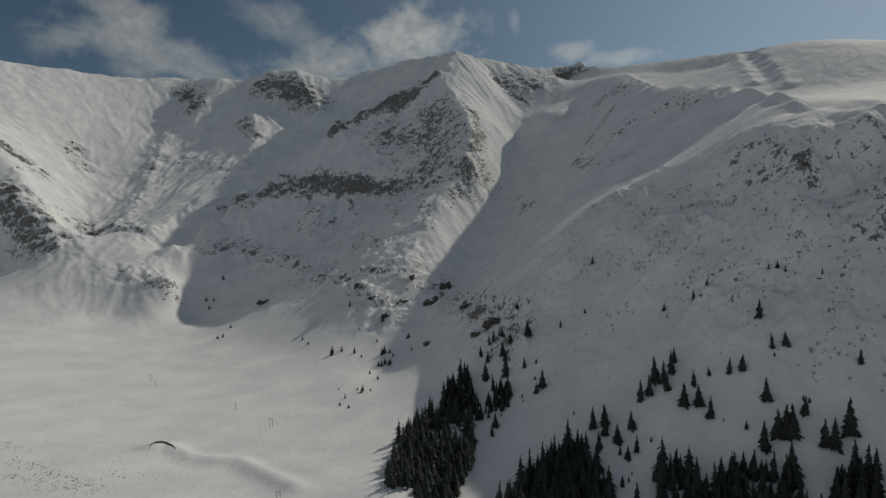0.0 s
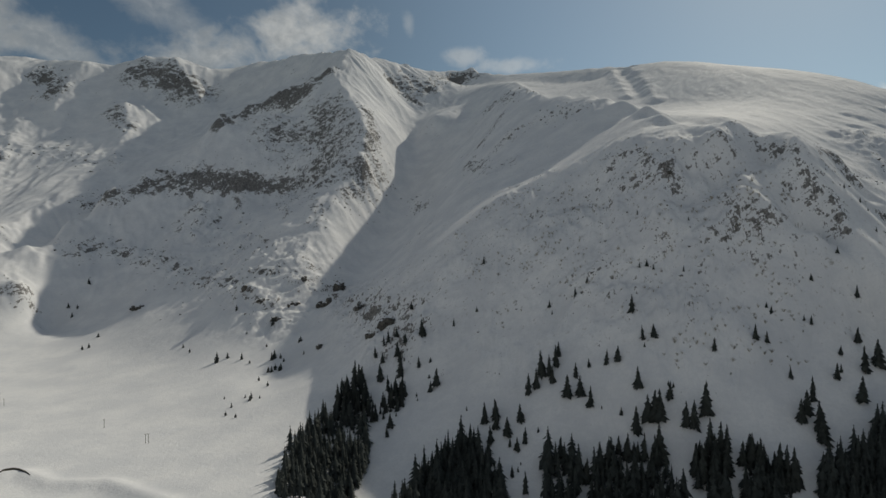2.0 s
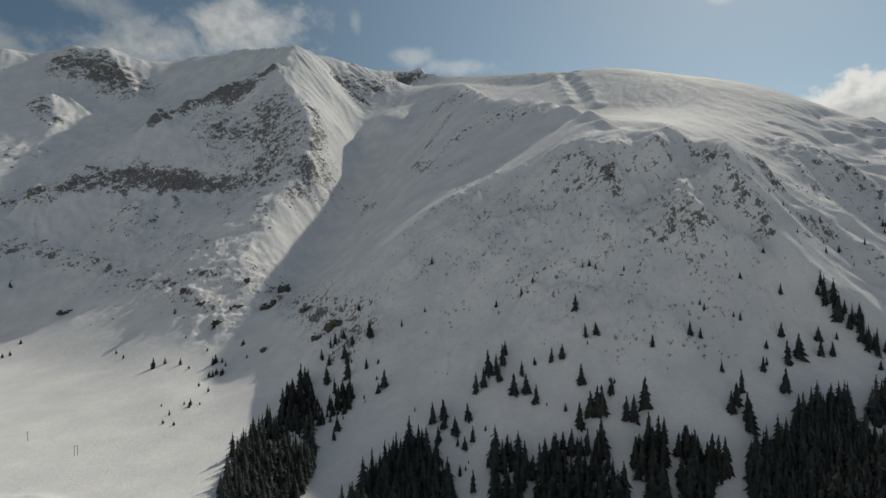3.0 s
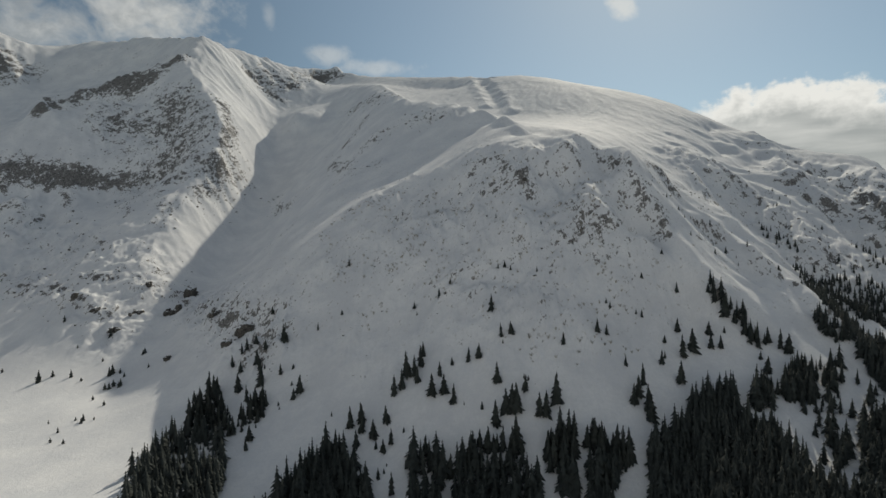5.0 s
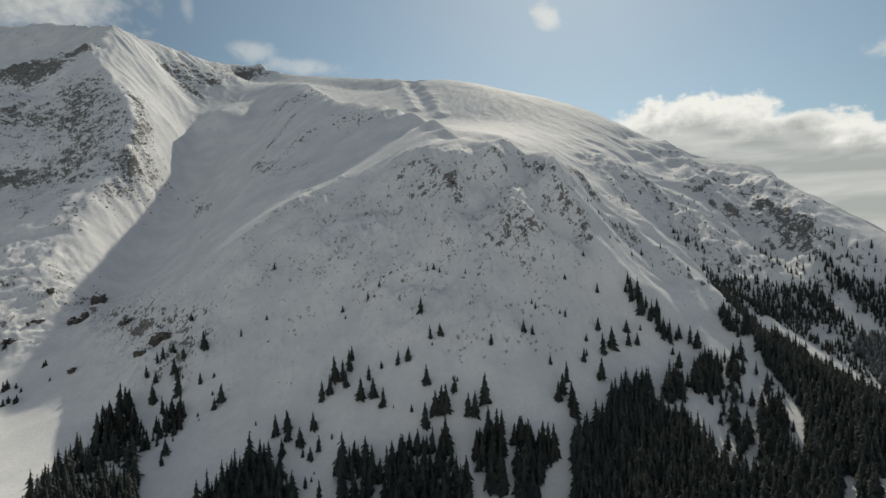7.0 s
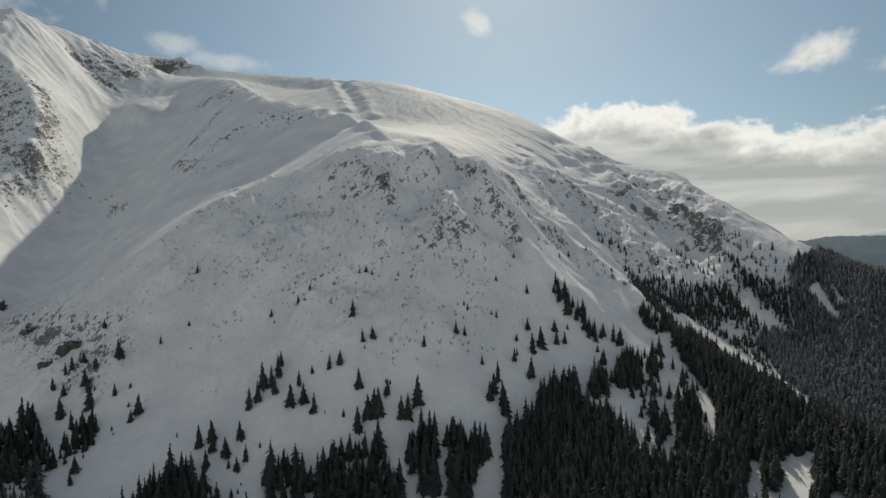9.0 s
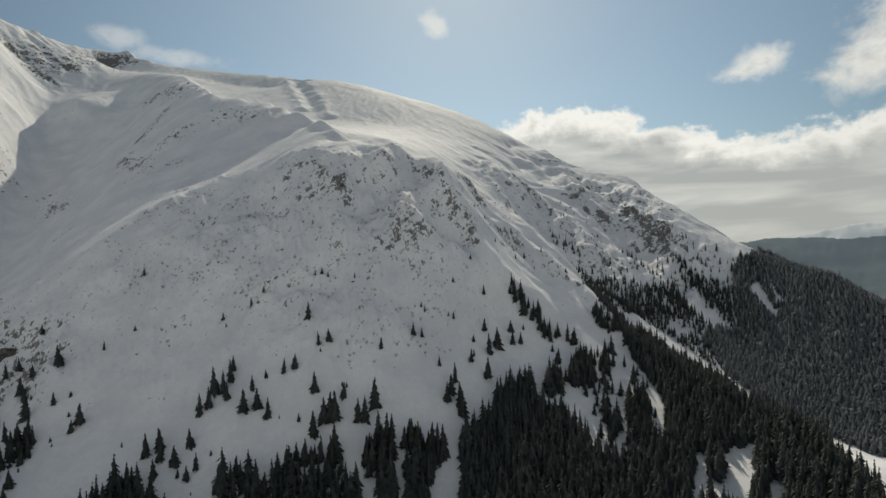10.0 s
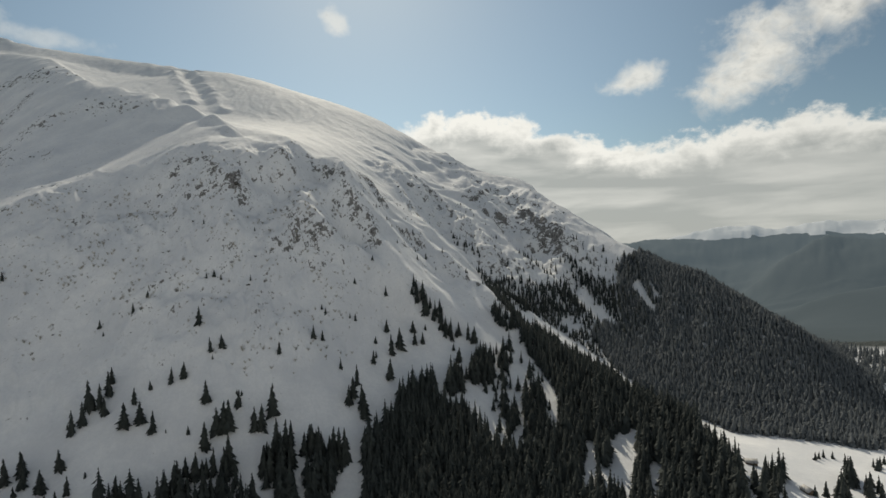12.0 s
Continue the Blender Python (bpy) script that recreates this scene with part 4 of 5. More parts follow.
LOW_PINES = [(358, 387, 4.7), (253, 368, 4.1), (251, 371, 3.7), (131, 374, 4.1), (135, 379, 2.1), (-57, 723, 5.1), (-61, 703, 6.1), (-66, 707, 6.8), (-40, 769, 6.2), (156, 397, 3.5), (98, 534, 4.3), (93, 516, 4.1), (78, 500, 4.0), (75, 559, 4.4), (78, 494, 2.9), (117, 387, 2.5)]
OUTCROPS = [(-4.9, 866, 30), (17.6, 945, 25), (-55, 882, 14.6), (-101, 901, 14.9), (67, 644, 20.0), (-12.1, 710, 10.3), (-39, 947, 11.7), (-76, 844, 12.2), (-134, 941, 11.6), (-334, 1065, 15.3), (48, 635, 10.5), (41, 731, 10.6), (362, 525, 6.6)]
TWIN_POLES = [(-356, 688, 8.5), (-155, 514, 8.4), (-106, 365, 6.8)]
SINGLE_POLES = [(-338, 663, 8.2), (-206, 563, 6.4)]
HUTS = [(424, 12.6, 4.4), (443, 47, 3.2)]
EARTH_BANK = [(-227, 434), (-229, 440), (-228, 446), (-224, 449), (-219, 447), (-213, 443), (-208, 438)]
SCRUB_SLOPE = [(150, 746), (284, 675), (364, 588), (444, 521), (454, 475), (430, 404), (396, 354), (319, 345), (259, 380), (243, 448), (156, 519)]
STONE_BANDS = [
    [(-317, 402), (-286, 392), (-252, 376), (-219, 367)],
    [(-335, 430), (-318, 422)],
    [(-290, 377), (-259, 366), (-230, 359), (-220, 361)],
    [(-231, 389), (-214, 391)]]


def part(name, data, parent, label=""):
    ob = new(name, data)
    ob.parent = parent
    return tagged(ob, label)


def mesh_of(name, verts, faces, *mats, slots=None, smooth=False):
    me = bpy.data.meshes.new(name)
    verts, faces = np.asarray(verts, float), np.asarray(faces, int)
    me.vertices.add(len(verts))
    me.vertices.foreach_set("co", verts.ravel())
    me.loops.add(faces.size)
    me.loops.foreach_set("vertex_index", faces.ravel())
    me.polygons.add(len(faces))
    me.polygons.foreach_set("loop_start", np.arange(len(faces)) * faces.shape[1])
    for mat in mats:
        me.materials.append(mat)
    if slots is not None:
        me.polygons.foreach_set("material_index", np.asarray(slots, int))
    me.update(calc_edges=True)
    if smooth:
        me.polygons.foreach_set("use_smooth", np.ones(len(faces), bool))
    return me


def taper(sides, r0, r1, z0, z1, bend=0.0):
    """A tapered stem with a closed top, in triangles."""
    a = np.arange(sides) * 2 * math.pi / sides
    low = np.stack([r0 * np.cos(a), r0 * np.sin(a), np.full(sides, z0)], 1)
    high = np.stack([r1 * np.cos(a) + bend, r1 * np.sin(a), np.full(sides, z1)], 1)
    verts = np.concatenate([low, high, [[bend, 0, z1]]])
    faces = []
    for k in range(sides):
        n = (k + 1) % sides
        faces += [(k, n, sides + n), (k, sides + n, sides + k), (sides + k, sides + n, 2 * sides)]
    return verts, np.array(faces)


def crown(rng, whorls, arms, spread, low=0.05, four=True, gaps=0.14):
    """Drooping boughs in whorls round a narrow core; the tree is 1 high."""
    verts, faces = [], []

    def core(r0, z0, z1, sides=7):
        n = len(verts)
        for k in range(sides):
            a = k * 2 * math.pi / sides
            s = r0 * rng.uniform(0.7, 1.2)
            verts.append((s * math.cos(a), s * math.sin(a), z0 + rng.uniform(-0.02, 0.02)))
        verts.append((0, 0, z1))
        for k in range(sides):
            faces.append((n + k, n + (k + 1) % sides, n + sides))

    core(spread * 0.45, low + 0.03, 0.62)
    core(spread * 0.26, 0.4, 0.99)
    lean = rng.uniform(0, 6.28)
    for k in range(whorls):
        f = (k + rng.uniform(0.2, 0.8)) / whorls
        z = low + (0.98 - low) * f
        reach = spread * (1 - f) ** 0.8 * rng.uniform(0.62, 1.2) + 0.012
        if k < 2:
            reach *= rng.uniform(0.6, 0.95)
        for j in range(arms if f < 0.75 else max(4, arms - 2)):
            if rng.random() < gaps:
                continue
            a = lean + k * 0.9 + (j + rng.uniform(-0.3, 0.3)) * 2 * math.pi / arms
            length = reach * rng.uniform(0.55, 1.25) * (1 + 0.18 * math.cos(a - lean))
            c, s = math.cos(a), math.sin(a)
            wide, drop = length * rng.uniform(0.26, 0.4), length * rng.uniform(0.7, 1.25)
            n = len(verts)
            mid = 0.5 * length
            verts.append((0, 0, z + 0.045))
            verts.append((mid * c - wide * s, mid * s + wide * c, z - drop * 0.55))
            verts.append((length * c, length * s, z - drop))
            verts.append((mid * c + wide * s, mid * s - wide * c, z - drop * 0.55))
            faces.extend([(n, n + 1, n + 2), (n, n + 2, n + 3)])
            if four:
                verts.append((mid * 0.7 * c, mid * 0.7 * s, z - drop * 0.9 - 0.01))
                faces.extend([(n + 4, n + 2, n + 1), (n + 4, n + 3, n + 2)])
    return np.array(verts), np.array(faces)


rng = random.Random(7)
TRUNK = mesh_of("trunk", *taper(6, 0.014, 0.002, -0.03, 0.96), BARK)
CROWNS = [mesh_of("crown", *crown(rng, w_, 7, s_, l_), NEEDLES) for w_, s_, l_ in ((20, 0.215, 0.09), (22, 0.18, 0.11), (18, 0.24, 0.08), (23, 0.2, 0.1), (19, 0.17, 0.13), (21, 0.225, 0.09))]
BUSHY = [mesh_of("crown", *crown(rng, 8, 8, 0.42, 0.0), NEEDLES) for k in range(3)]


def spruce(kinds, name):
    made = []
    for data in kinds:
        tree = new(name)
        tree.empty_display_size = 0.2
        part("trunk", TRUNK, tree, "slender grey-brown trunk")
        part("crown", data, tree)
        made.append(tree)
    return made


SPRUCES = spruce(CROWNS, "spruce")
PINES = spruce(BUSHY, "dwarf_pine")
for one in SPRUCES:
    tagged(one, "tall dark green spruce standing in deep snow", "tree", "spruces on the mountain slope")
for one in PINES:
    tagged(one, "low bushy dwarf pine poking out of the snow", "shrub", "dwarf pines at the foot of the slope")


def heights(points):
    return land(np.array([p[0] for p in points]), np.array([p[1] for p in points]))[0]


used = set()


def plant(kinds, x, y, z, tall, label="", group="", wide=1.0):
    k = rng.randrange(len(kinds))
    m = pose(x, y, z - 0.02 * tall, rng.uniform(-2, 2), rng.uniform(-2, 2), rng.uniform(0, 360))
    first = (kinds[k].name not in used)
    ob = kinds[k] if first else copy_thing(kinds[k], m)
    used.add(kinds[k].name)
    ob.matrix_basis = m
    ob.scale = (tall * wide, tall * wide, tall)
    return tagged(ob, label, "", group)


SAID = {
    "open_slope": ("small dark spruce standing alone on the open snow slope", "lone spruces on the open slope"),
    "middle_slope": ("dark green spruce in a loose cluster on the snow slope", "spruces on the middle slope"),
    "slope_foot": ("tall dark spruce at the lower edge of the snow slope", "spruces at the slope's foot"),
    "slope_edge": ("dark spruce on the sunlit rib of the snow slope", "spruces along the rib"),
    "couloir_foot": ("dark spruce among rocks below the snow gully", "spruces below the gully"),
    "east_floor": ("dark spruce on the sunlit snowy valley floor", "spruces on the valley floor")}
things = 0
for name, rows in STANDS.items():
    for (x, y, tall), z in zip(rows, heights(rows)):
        tall = max(tall, 3.0)
        plant(SPRUCES, x, y, z, tall * rng.uniform(0.96, 1.06), *SAID[name], wide=rng.uniform(1.1, 1.5))
        things += 1
for rows in (DWARF_PINES, LOW_PINES):
    for (x, y, tall), z in zip(rows, heights(rows)):
        plant(PINES, x, y, z, max(tall, 2.0), wide=rng.uniform(1.0, 1.5))


def inside(x, y, outline):
    hit = np.zeros(len(x), bool)
    for (ax, ay), (bx, by) in zip(outline, outline[1:] + outline[:1]):
        cross = ((ay > y) != (by > y)) & (x < (bx - ax) * (y - ay) / (by - ay + 1e-9) + ax)
        hit ^= cross
    return hit


def scatter(outline, gap, seed):
    """Places in an outline, uneven but never crowded."""
    r = np.random.RandomState(seed)
    xs, ys = [p[0] for p in outline], [p[1] for p in outline]
    gx, gy = np.meshgrid(np.arange(min(xs), max(xs), gap), np.arange(min(ys), max(ys), gap))
    x, y = gx.ravel() + r.uniform(-0.48, 0.48, gx.size) * gap, gy.ravel() + r.uniform(-0.48, 0.48, gx.size) * gap
    keep = inside(x, y, outline)
    for clearing in CLEARINGS:
        keep &= ~inside(x, y, clearing)
    return x[keep], y[keep]


# kind of wood: spacing, usual height, spread of heights, how ragged, fine trees
WOOD = {"west_wood": (5.2, 13.5, 5.5, 0.1), "middle_wood": (5.4, 17.5, 5.5, 0.1), "great_wood": (4.3, 17, 3.5, 0.02), "clump_wood": (4.2, 14, 3.5, 0.05), "spur_wood": (4.2, 9, 2.5, 0.12), "edge_wood": (8.5, 12, 4, 0.3),
        "dotted_wood": (13.0, 5.0, 2, 0.6), "rib_wood": (8.5, 8.5, 3, 0.35), "far_slope_wood": (3.6, 9.5, 1.2, 0.0), "ridge_wood": (9.0, 8, 3, 0.45), "floor_wood": (6.0, 15, 4, 0.1), "far_bank_wood": (8.0, 14, 3, 0.1), "lobe_wood": (4.4, 9, 3, 0.16)}
FINE = [crown(rng, 12, 6, s_, l_, False, 0.05) for s_, l_ in ((0.215, 0.08), (0.18, 0.1), (0.235, 0.07), (0.2, 0.09))]
COARSE = [crown(rng, 6, 5, s_, 0.07, False, 0.03) for s_ in (0.23, 0.2, 0.25)]
STEM = taper(4, 0.016, 0.004, -0.03, 0.5)


def wood(name, label, x, y, z, tall, kinds, seed, fat=1.0, leaf=NEEDLES):
    """Trees too many to count, as one mesh."""
    r = np.random.RandomState(seed)
    verts, faces, slots, base = [], [], [], 0
    turn, pick, wide = r.uniform(0, 6.28, len(x)), r.randint(0, len(kinds), len(x)), fat * r.uniform(0.95, 1.3, len(x))
    for k, (v, f) in enumerate(kinds):
        v, slot = np.concatenate([v, STEM[0]]), np.r_[np.zeros(len(f), int), np.ones(len(STEM[1]), int)]
        f = np.concatenate([f, STEM[1] + len(v) - len(STEM[0])])
        mine = np.where(pick == k)[0]
        if not len(mine):
            continue
        c, s, h = np.cos(turn[mine])[:, None], np.sin(turn[mine])[:, None], tall[mine][:, None]
        w_ = h * wide[mine][:, None]
        px = (v[:, 0] * c - v[:, 1] * s) * w_ + x[mine][:, None]
        py = (v[:, 0] * s + v[:, 1] * c) * w_ + y[mine][:, None]
        pz = v[:, 2] * h + z[mine][:, None]
        verts.append(np.stack([px, py, pz], -1).reshape(-1, 3))
        faces.append((f[None] + (np.arange(len(mine)) * len(v))[:, None, None]).reshape(-1, 3) + base)
        slots.append(np.tile(slot, len(mine)))
        base += len(verts[-1])
    ob = new(name, mesh_of(name, np.concatenate(verts), np.concatenate(faces), leaf, BARK, slots=np.concatenate(slots)))
    return tagged(ob, label, "forest", kind="stuff")


SPOKEN = {"clump_wood": "tight clumps of dark spruces on the snowy rib", "spur_wood": "dark spruce wood broken by strips of snow", "west_wood": "dense dark spruce wood on the snowy slope", "middle_wood": "clumps of dark spruces on the lower slope", "great_wood": "dense dark spruce forest covering the lower slope",
          "dotted_wood": "tiny stunted spruces dotted over rocky snow", "rib_wood": "small spruces strung along a rocky snow rib", "edge_wood": "scattered spruces on a snowy rib", "far_slope_wood": "dense grey-green spruce forest on the farther mountainside, paled for haze", "ridge_wood": "thin spruces below the rocky ridge",
          "floor_wood": "spruce clump on the snowy valley floor", "far_bank_wood": "far dark forest across the valley",
          "lobe_wood": "open spruce wood on the snowy mountainside"}
for n, (name, outlines) in enumerate(WOODS.items()):
    gap, usual, spread, thin = WOOD[name]
    places = [scatter(outline, gap, 100 * n + k) for k, outline in enumerate(outlines)]
    x, y = np.concatenate([p[0] for p in places]), np.concatenate([p[1] for p in places])
    r = np.random.RandomState(n)
    keep = (r.uniform(size=len(x)) > thin) & (swell(x / 25, y / 25, 81) > -0.85 + thin)
    x, y = x[keep], y[keep]
    apart = np.ones(len(x), bool)  # where outlines overlap, no two trees on one spot
    seen = set()
    for k, cell in enumerate(zip(np.floor(x / 3.2).astype(int), np.floor(y / 3.2).astype(int))):
        apart[k] = cell not in seen
        seen.add(cell)
    x, y = x[apart], y[apart]
    z, cliff = land(x, y)
    tall = np.clip(r.normal(usual, spread, len(x)), min(5, 0.5 * usual), usual + 9)
    first = np.zeros(len(x), bool)
    if name in ("middle_wood", "west_wood"):
        first[np.argsort(-z)[:max(0, min(80, 290 - things))]] = True
        for k in np.where(first)[0]:
            plant(SPRUCES, x[k], y[k], z[k], tall[k], "dark spruce at the edge of a dense clump on snow", "spruces at the edge of the woods", rng.uniform(1.0, 1.3))
            things += 1
    wood("forest", SPOKEN[name], x[~first], y[~first], z[~first] - 0.3, tall[~first], COARSE if name in ("far_slope_wood", "far_bank_wood", "ridge_wood", "lobe_wood", "spur_wood") else FINE, 50 + n, 2.0 if name == "far_slope_wood" else 1.2, HAZED if name in ("far_slope_wood", "far_bank_wood") else NEEDLES)

# ---- rocks, shrubs, poles and huts ----


def rock_mesh(name, r, mat, sides=7, rings=4, flat=0.8, rugged=0.35):
    """An angular lump of stone about 1 across, its foot below the ground."""
    verts, faces = [(0, 0, -0.45)], []
    for k in range(rings):
        e = -1.0 + 2.0 * (k + 0.7) / (rings + 0.4)
        for j in range(sides):
            a = (j + 0.5 * (k % 2)) * 2 * math.pi / sides
            s = math.sqrt(max(0.05, 1 - e * e)) * 0.5 * (1 + r.uniform(-rugged, rugged))
            verts.append((s * math.cos(a), s * math.sin(a), 0.5 * flat * e + r.uniform(-0.08, 0.08)))
    verts.append((r.uniform(-0.12, 0.12), r.uniform(-0.12, 0.12), 0.5 * flat * r.uniform(0.9, 1.2)))
    for j in range(sides):
        n = (j + 1) % sides
        faces.append((0, 1 + n, 1 + j))
        for k in range(rings - 1):
            a, b = 1 + k * sides, 1 + (k + 1) * sides
            faces += [(a + j, a + n, b + n), (a + j, b + n, b + j)]
        top = 1 + (rings - 1) * sides
        faces.append((top + j, top + n, len(verts) - 1))
    return np.array(verts), np.array(faces)


r = random.Random(21)
for (x, y, tall), z in zip(OUTCROPS, heights(OUTCROPS)):
    rock = new("rock_outcrop")
    rock.location = (x, y, z)
    for j in range(r.randint(4, 7)):  # slabs leaning on each other
        v, f = rock_mesh("slab", r, STONE, 8, 5, r.uniform(1.0, 1.6), 0.4)
        size = 0.8 * tall * r.uniform(0.4, 1.0)
        turn = Euler((r.uniform(-0.5, 0.5), r.uniform(-0.5, 0.5), r.uniform(0, 6.28))).to_matrix()
        v = (v * (size, size * r.uniform(0.5, 0.9), size)) @ np.array(turn).T + (r.uniform(-0.45, 0.45) * tall, r.uniform(-0.45, 0.45) * tall, r.uniform(-0.15, 0.2) * size)
        part("slab", mesh_of("slab", v, f, STONE), rock)
    tagged(rock, "dark jagged rock outcrop capped with snow on the slope", "rock", "rock outcrops on the slope")


def strewn(name, label, category, places, kinds, mat, sink=0.0):
    """Many small things as one mesh: rows of x, y, size."""
    verts, faces, base = [], [], 0
    z = heights(places)
    for (x, y, size), h in zip(places, z):
        v, f = kinds[r.randrange(len(kinds))]
        a, w_ = r.uniform(0, 6.28), r.uniform(0.7, 1.3)
        c, s = math.cos(a), math.sin(a)
        v = np.stack([(v[:, 0] * c * w_ - v[:, 1] * s) * size + x, (v[:, 0] * s * w_ + v[:, 1] * c) * size + y, v[:, 2] * size + h - sink * size], 1)
        verts.append(v)
        faces.append(f + base)
        base += len(v)
    return tagged(new(name, mesh_of(name, np.concatenate(verts), np.concatenate(faces), mat)), label, category, kind="stuff")


pebbles = [rock_mesh("stone", r, STONE, 5, 3, 0.8) for k in range(6)]
places = []
for strength, half, line in CLIFFS:
    for (ax, ay), (bx, by) in zip(line, line[1:]):
        long = math.hypot(bx - ax, by - ay)
        far = math.hypot(ax, ay) / 900
        for k in range(int(long / 7)):
            t = r.random()
            places.append((ax + (bx - ax) * t + r.gauss(0, half * 0.8), ay + (by - ay) * t + r.gauss(0, half * 0.8), r.uniform(0.8, 2.4) * max(0.8, far) * r.choice((0.6, 1, 1, 1.6))))
strewn("boulders", "dark boulders and rock ledges strewn over snow", "rocks", places, pebbles, STONE, 0.05)
places = []
for line in STONE_BANDS:
    for (ax, ay), (bx, by) in zip(line, line[1:]):
        for k in range(int(math.hypot(bx - ax, by - ay) / 0.5)):
            t = r.random()
            places.append((ax + (bx - ax) * t + r.gauss(0, 4), ay + (by - ay) * t + r.gauss(0, 4), r.uniform(0.3, 1.1)))
strewn("stones", "small stones and grass clumps breaking through thin snow", "stones", places, pebbles, EARTH, 0.1)


def twig_bush(stems):
    """Leafless shrub: thin tapered stems fanning out of the snow, 1 high."""
    verts, faces = [], []
    for k in range(stems):
        a, lean, tall = r.uniform(0, 6.28), r.uniform(0.15, 0.8), r.uniform(0.6, 1.0)
        for fork in range(2):
            a2 = a + r.uniform(-0.4, 0.4)
            tip = np.array((math.cos(a2) * lean * tall, math.sin(a2) * lean * tall, tall * r.uniform(0.7, 1.0)))
            root = tip * 0.4 * fork
            side = np.array((-math.sin(a2), math.cos(a2), 0)) * 0.03
            n = len(verts)
            verts += [root - side, root + side, tip, root + (0, 0, 0.05)]
            faces += [(n, n + 1, n + 2), (n, n + 2, n + 3)]
    return np.array(verts), np.array(faces)


bushes = [twig_bush(11) for k in range(5)]
x, y = scatter(SCRUB_SLOPE, 3.5, 5)
keep = (rough(x, y, 45, 3, 91) > 0.05) & (np.random.RandomState(8).uniform(size=len(x)) < 0.16)
strewn("bare_shrubs", "leafless brown shrubs poking through the snow", "shrubs", [(a, b, r.uniform(2.2, 5.0)) for a, b in zip(x[keep], y[keep])], bushes, TWIG, 0.05)


def cut_bank(line):
    """Raw dark earth where the stream has undercut its snowy bank."""
    zs = heights([(x, y, 0) for x, y in line])
    verts, faces = [], []
    for k, ((x, y), z) in enumerate(zip(line, zs)):
        f = k / (len(line) - 1)
        tall = 1.2 * math.sin(math.pi * min(0.95, max(0.05, f))) * r.uniform(0.85, 1.1)
        away = np.array((x, y)) / math.hypot(x, y)
        for step, rise in ((-0.6, -0.6), (0.0, 0.5 * tall), (0.5, tall), (1.8, tall + 0.1), (3.5, -0.6)):
            verts.append((x + away[0] * step + r.uniform(-0.15, 0.15), y + away[1] * step, z + rise))
    for k in range(len(line) - 1):
        for j in range(4):
            a, b = 5 * k + j, 5 * (k + 1) + j
            faces.append((a, b, b + 1, a + 1))
    ob = new("stream_bank", mesh_of("stream_bank", verts, faces, EARTH))
    return tagged(ob, "dark undercut earth bank of a snowed-in stream", "bank")


cut_bank(EARTH_BANK)


def rod(p, q, r0, r1, sides=6):
    """A round bar from p to q."""
    v, f = taper(sides, r0, r1, 0, (Vector(q) - Vector(p)).length)
    m = np.array((Vector(q) - Vector(p)).to_track_quat("Z", "Y").to_matrix())
    return v @ m.T + np.array(p), f


def pole(x, y, z, tall, turn, twin):
    ob = new("power_pole")
    ob.matrix_basis = pose(x, y, z - 0.3, 0, 0, turn)
    for side in ((-1.1, 1.1) if twin else (0.0,)):
        part("post", mesh_of("post", *rod((side, 0, 0), (side, 0, tall), 0.17, 0.13, 8), POST), ob)
    half = 1.9 if twin else 0.9
    part("crossarm", mesh_of("crossarm", *rod((-half, 0, tall - 0.5), (half, 0, tall - 0.5), 0.1, 0.1), POST), ob)
    for side in (-half + 0.15, 0, half - 0.15):
        part("insulator", mesh_of("insulator", *rod((side, 0, tall - 0.45), (side, 0, tall - 0.05), 0.07, 0.05), CHINA), ob, "brown porcelain insulator")
    return tagged(ob, ("twin-post" if twin else "single-post") + " weathered wooden power pole standing in snow", "power pole", "power poles across the valley floor")


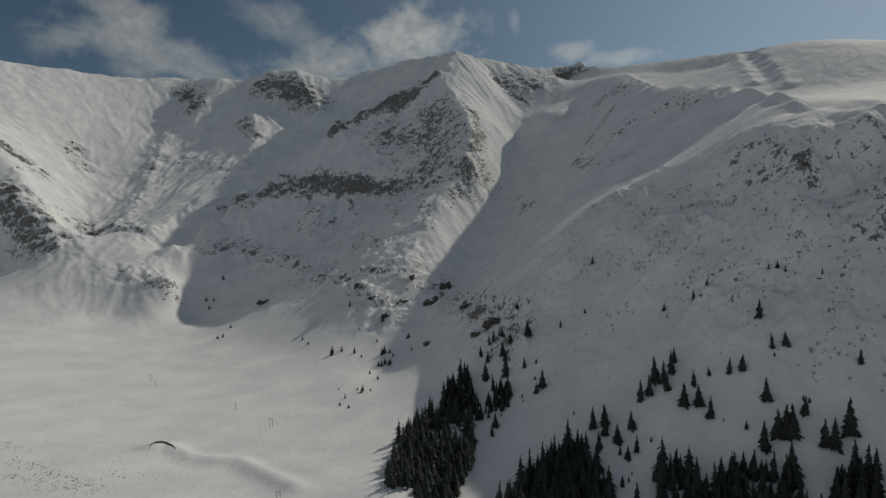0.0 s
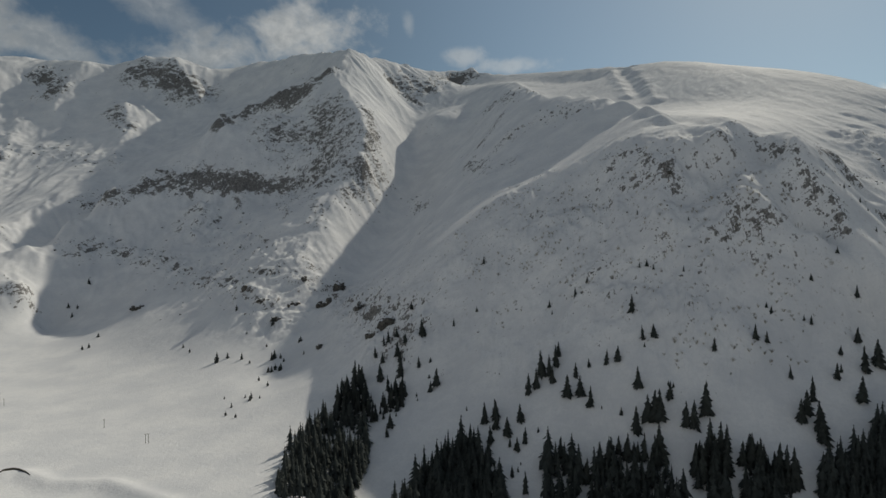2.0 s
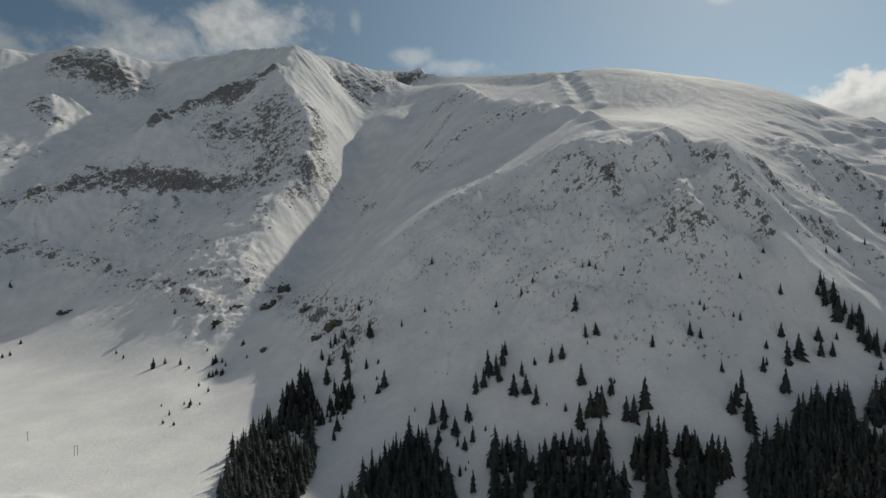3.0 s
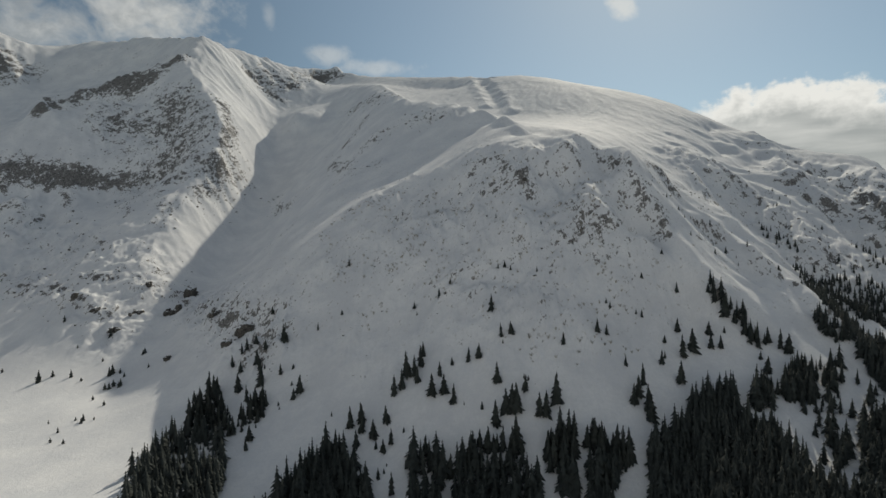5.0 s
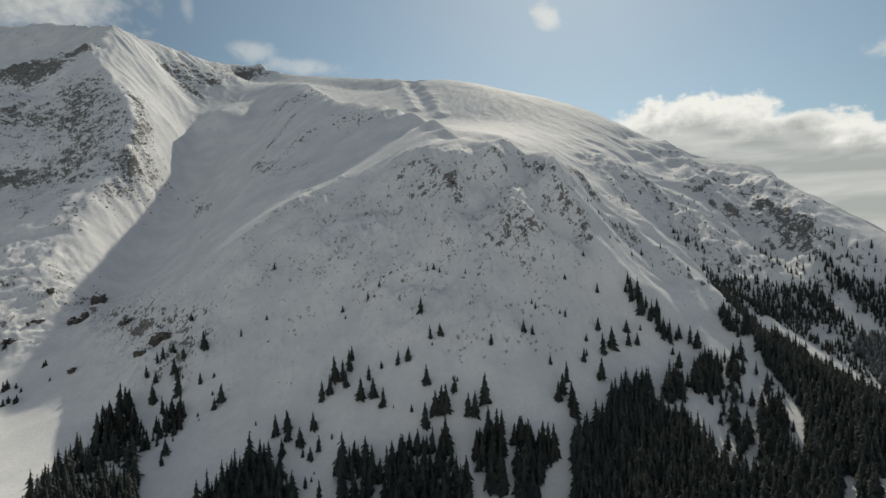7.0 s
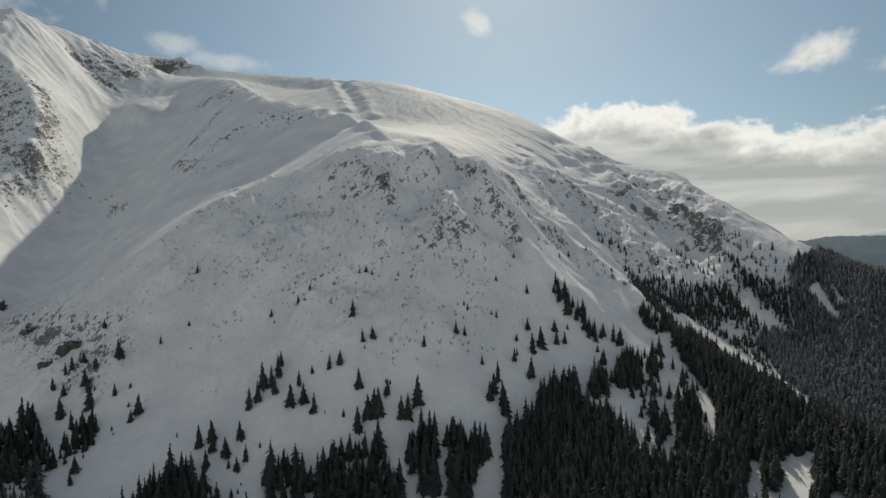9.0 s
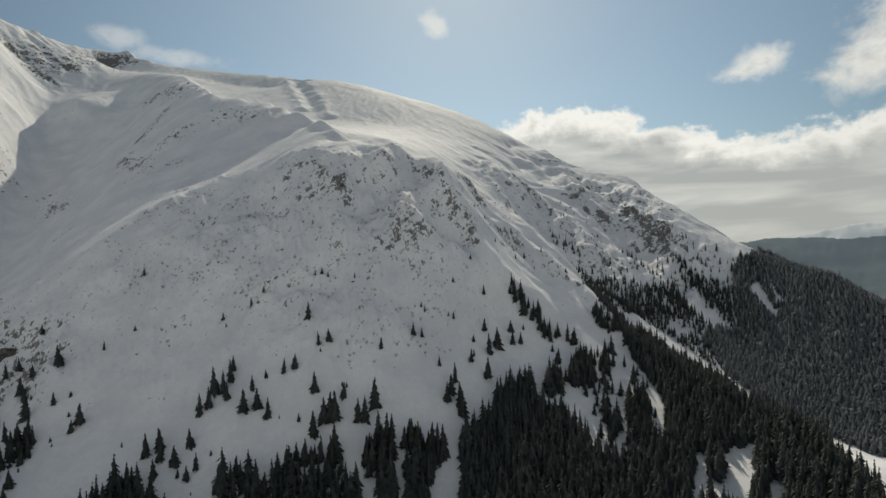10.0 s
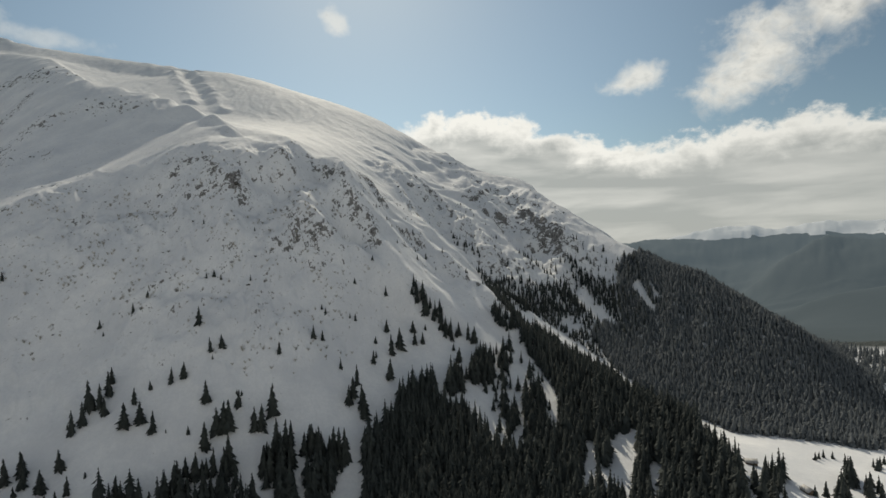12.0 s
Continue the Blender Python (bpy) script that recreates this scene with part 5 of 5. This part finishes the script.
for rows, twin in ((TWIN_POLES, True), (SINGLE_POLES, False)):
    for (x, y, tall), z in zip(rows, heights(rows)):
        pole(x, y, z, 8.5, 25, twin)


def hut(x, y, z, turn, wide, deep):
    """A low log hut with snow on its gabled roof."""
    ob = new("hut")
    ob.matrix_basis = pose(x, y, z - 0.3, 0, 0, turn)
    a, b, h, ridge = wide / 2, deep / 2, 2.3, 4.0
    body = [(-a, -b, 0), (a, -b, 0), (a, b, 0), (-a, b, 0), (-a, -b, h), (a, -b, h), (a, b, h), (-a, b, h), (-a, 0, ridge - 0.2), (a, 0, ridge - 0.2)]
    faces = [(0, 1, 5), (0, 5, 4), (2, 3, 7), (2, 7, 6), (1, 2, 6), (1, 6, 5), (3, 0, 4), (3, 4, 7), (4, 8, 7), (5, 6, 9)]
    part("wall", mesh_of("wall", body, faces, PLANK), ob, "dark log walls")
    for side in (-1, 1):
        lip, e = side * (b + 0.5), a + 0.5
        v = [(-e, lip, h - 0.35), (e, lip, h - 0.35), (e, 0, ridge), (-e, 0, ridge), (-e, lip, h + 0.05), (e, lip, h + 0.05), (e, 0, ridge + 0.4), (-e, 0, ridge + 0.4)]
        f = [(0, 1, 2, 3), (4, 5, 6, 7), (0, 1, 5, 4), (1, 2, 6, 5), (3, 0, 4, 7), (2, 3, 7, 6)]
        part("roof", mesh_of("roof", v, f, ROOF_SNOW), ob, "snow-covered roof slope")
    door = [(-0.5, -b - 0.05, 0.2), (0.5, -b - 0.05, 0.2), (0.5, -b - 0.05, 2.0), (-0.5, -b - 0.05, 2.0), (-0.5, -b + 0.05, 0.2), (0.5, -b + 0.05, 0.2), (0.5, -b + 0.05, 2.0), (-0.5, -b + 0.05, 2.0)]
    part("door", mesh_of("door", door, [(0, 1, 2, 3), (4, 5, 6, 7), (0, 1, 5, 4), (1, 2, 6, 5), (3, 0, 4, 7), (2, 3, 7, 6)], POST), ob)
    return tagged(ob, "low wooden hut with snow-covered roof on the valley floor", "hut", "huts on the valley floor")


for k, ((x, y, tall), z) in enumerate(zip(HUTS, heights(HUTS))):
    hut(x, y, z, 40 + 70 * k, 7.5, 5.5)
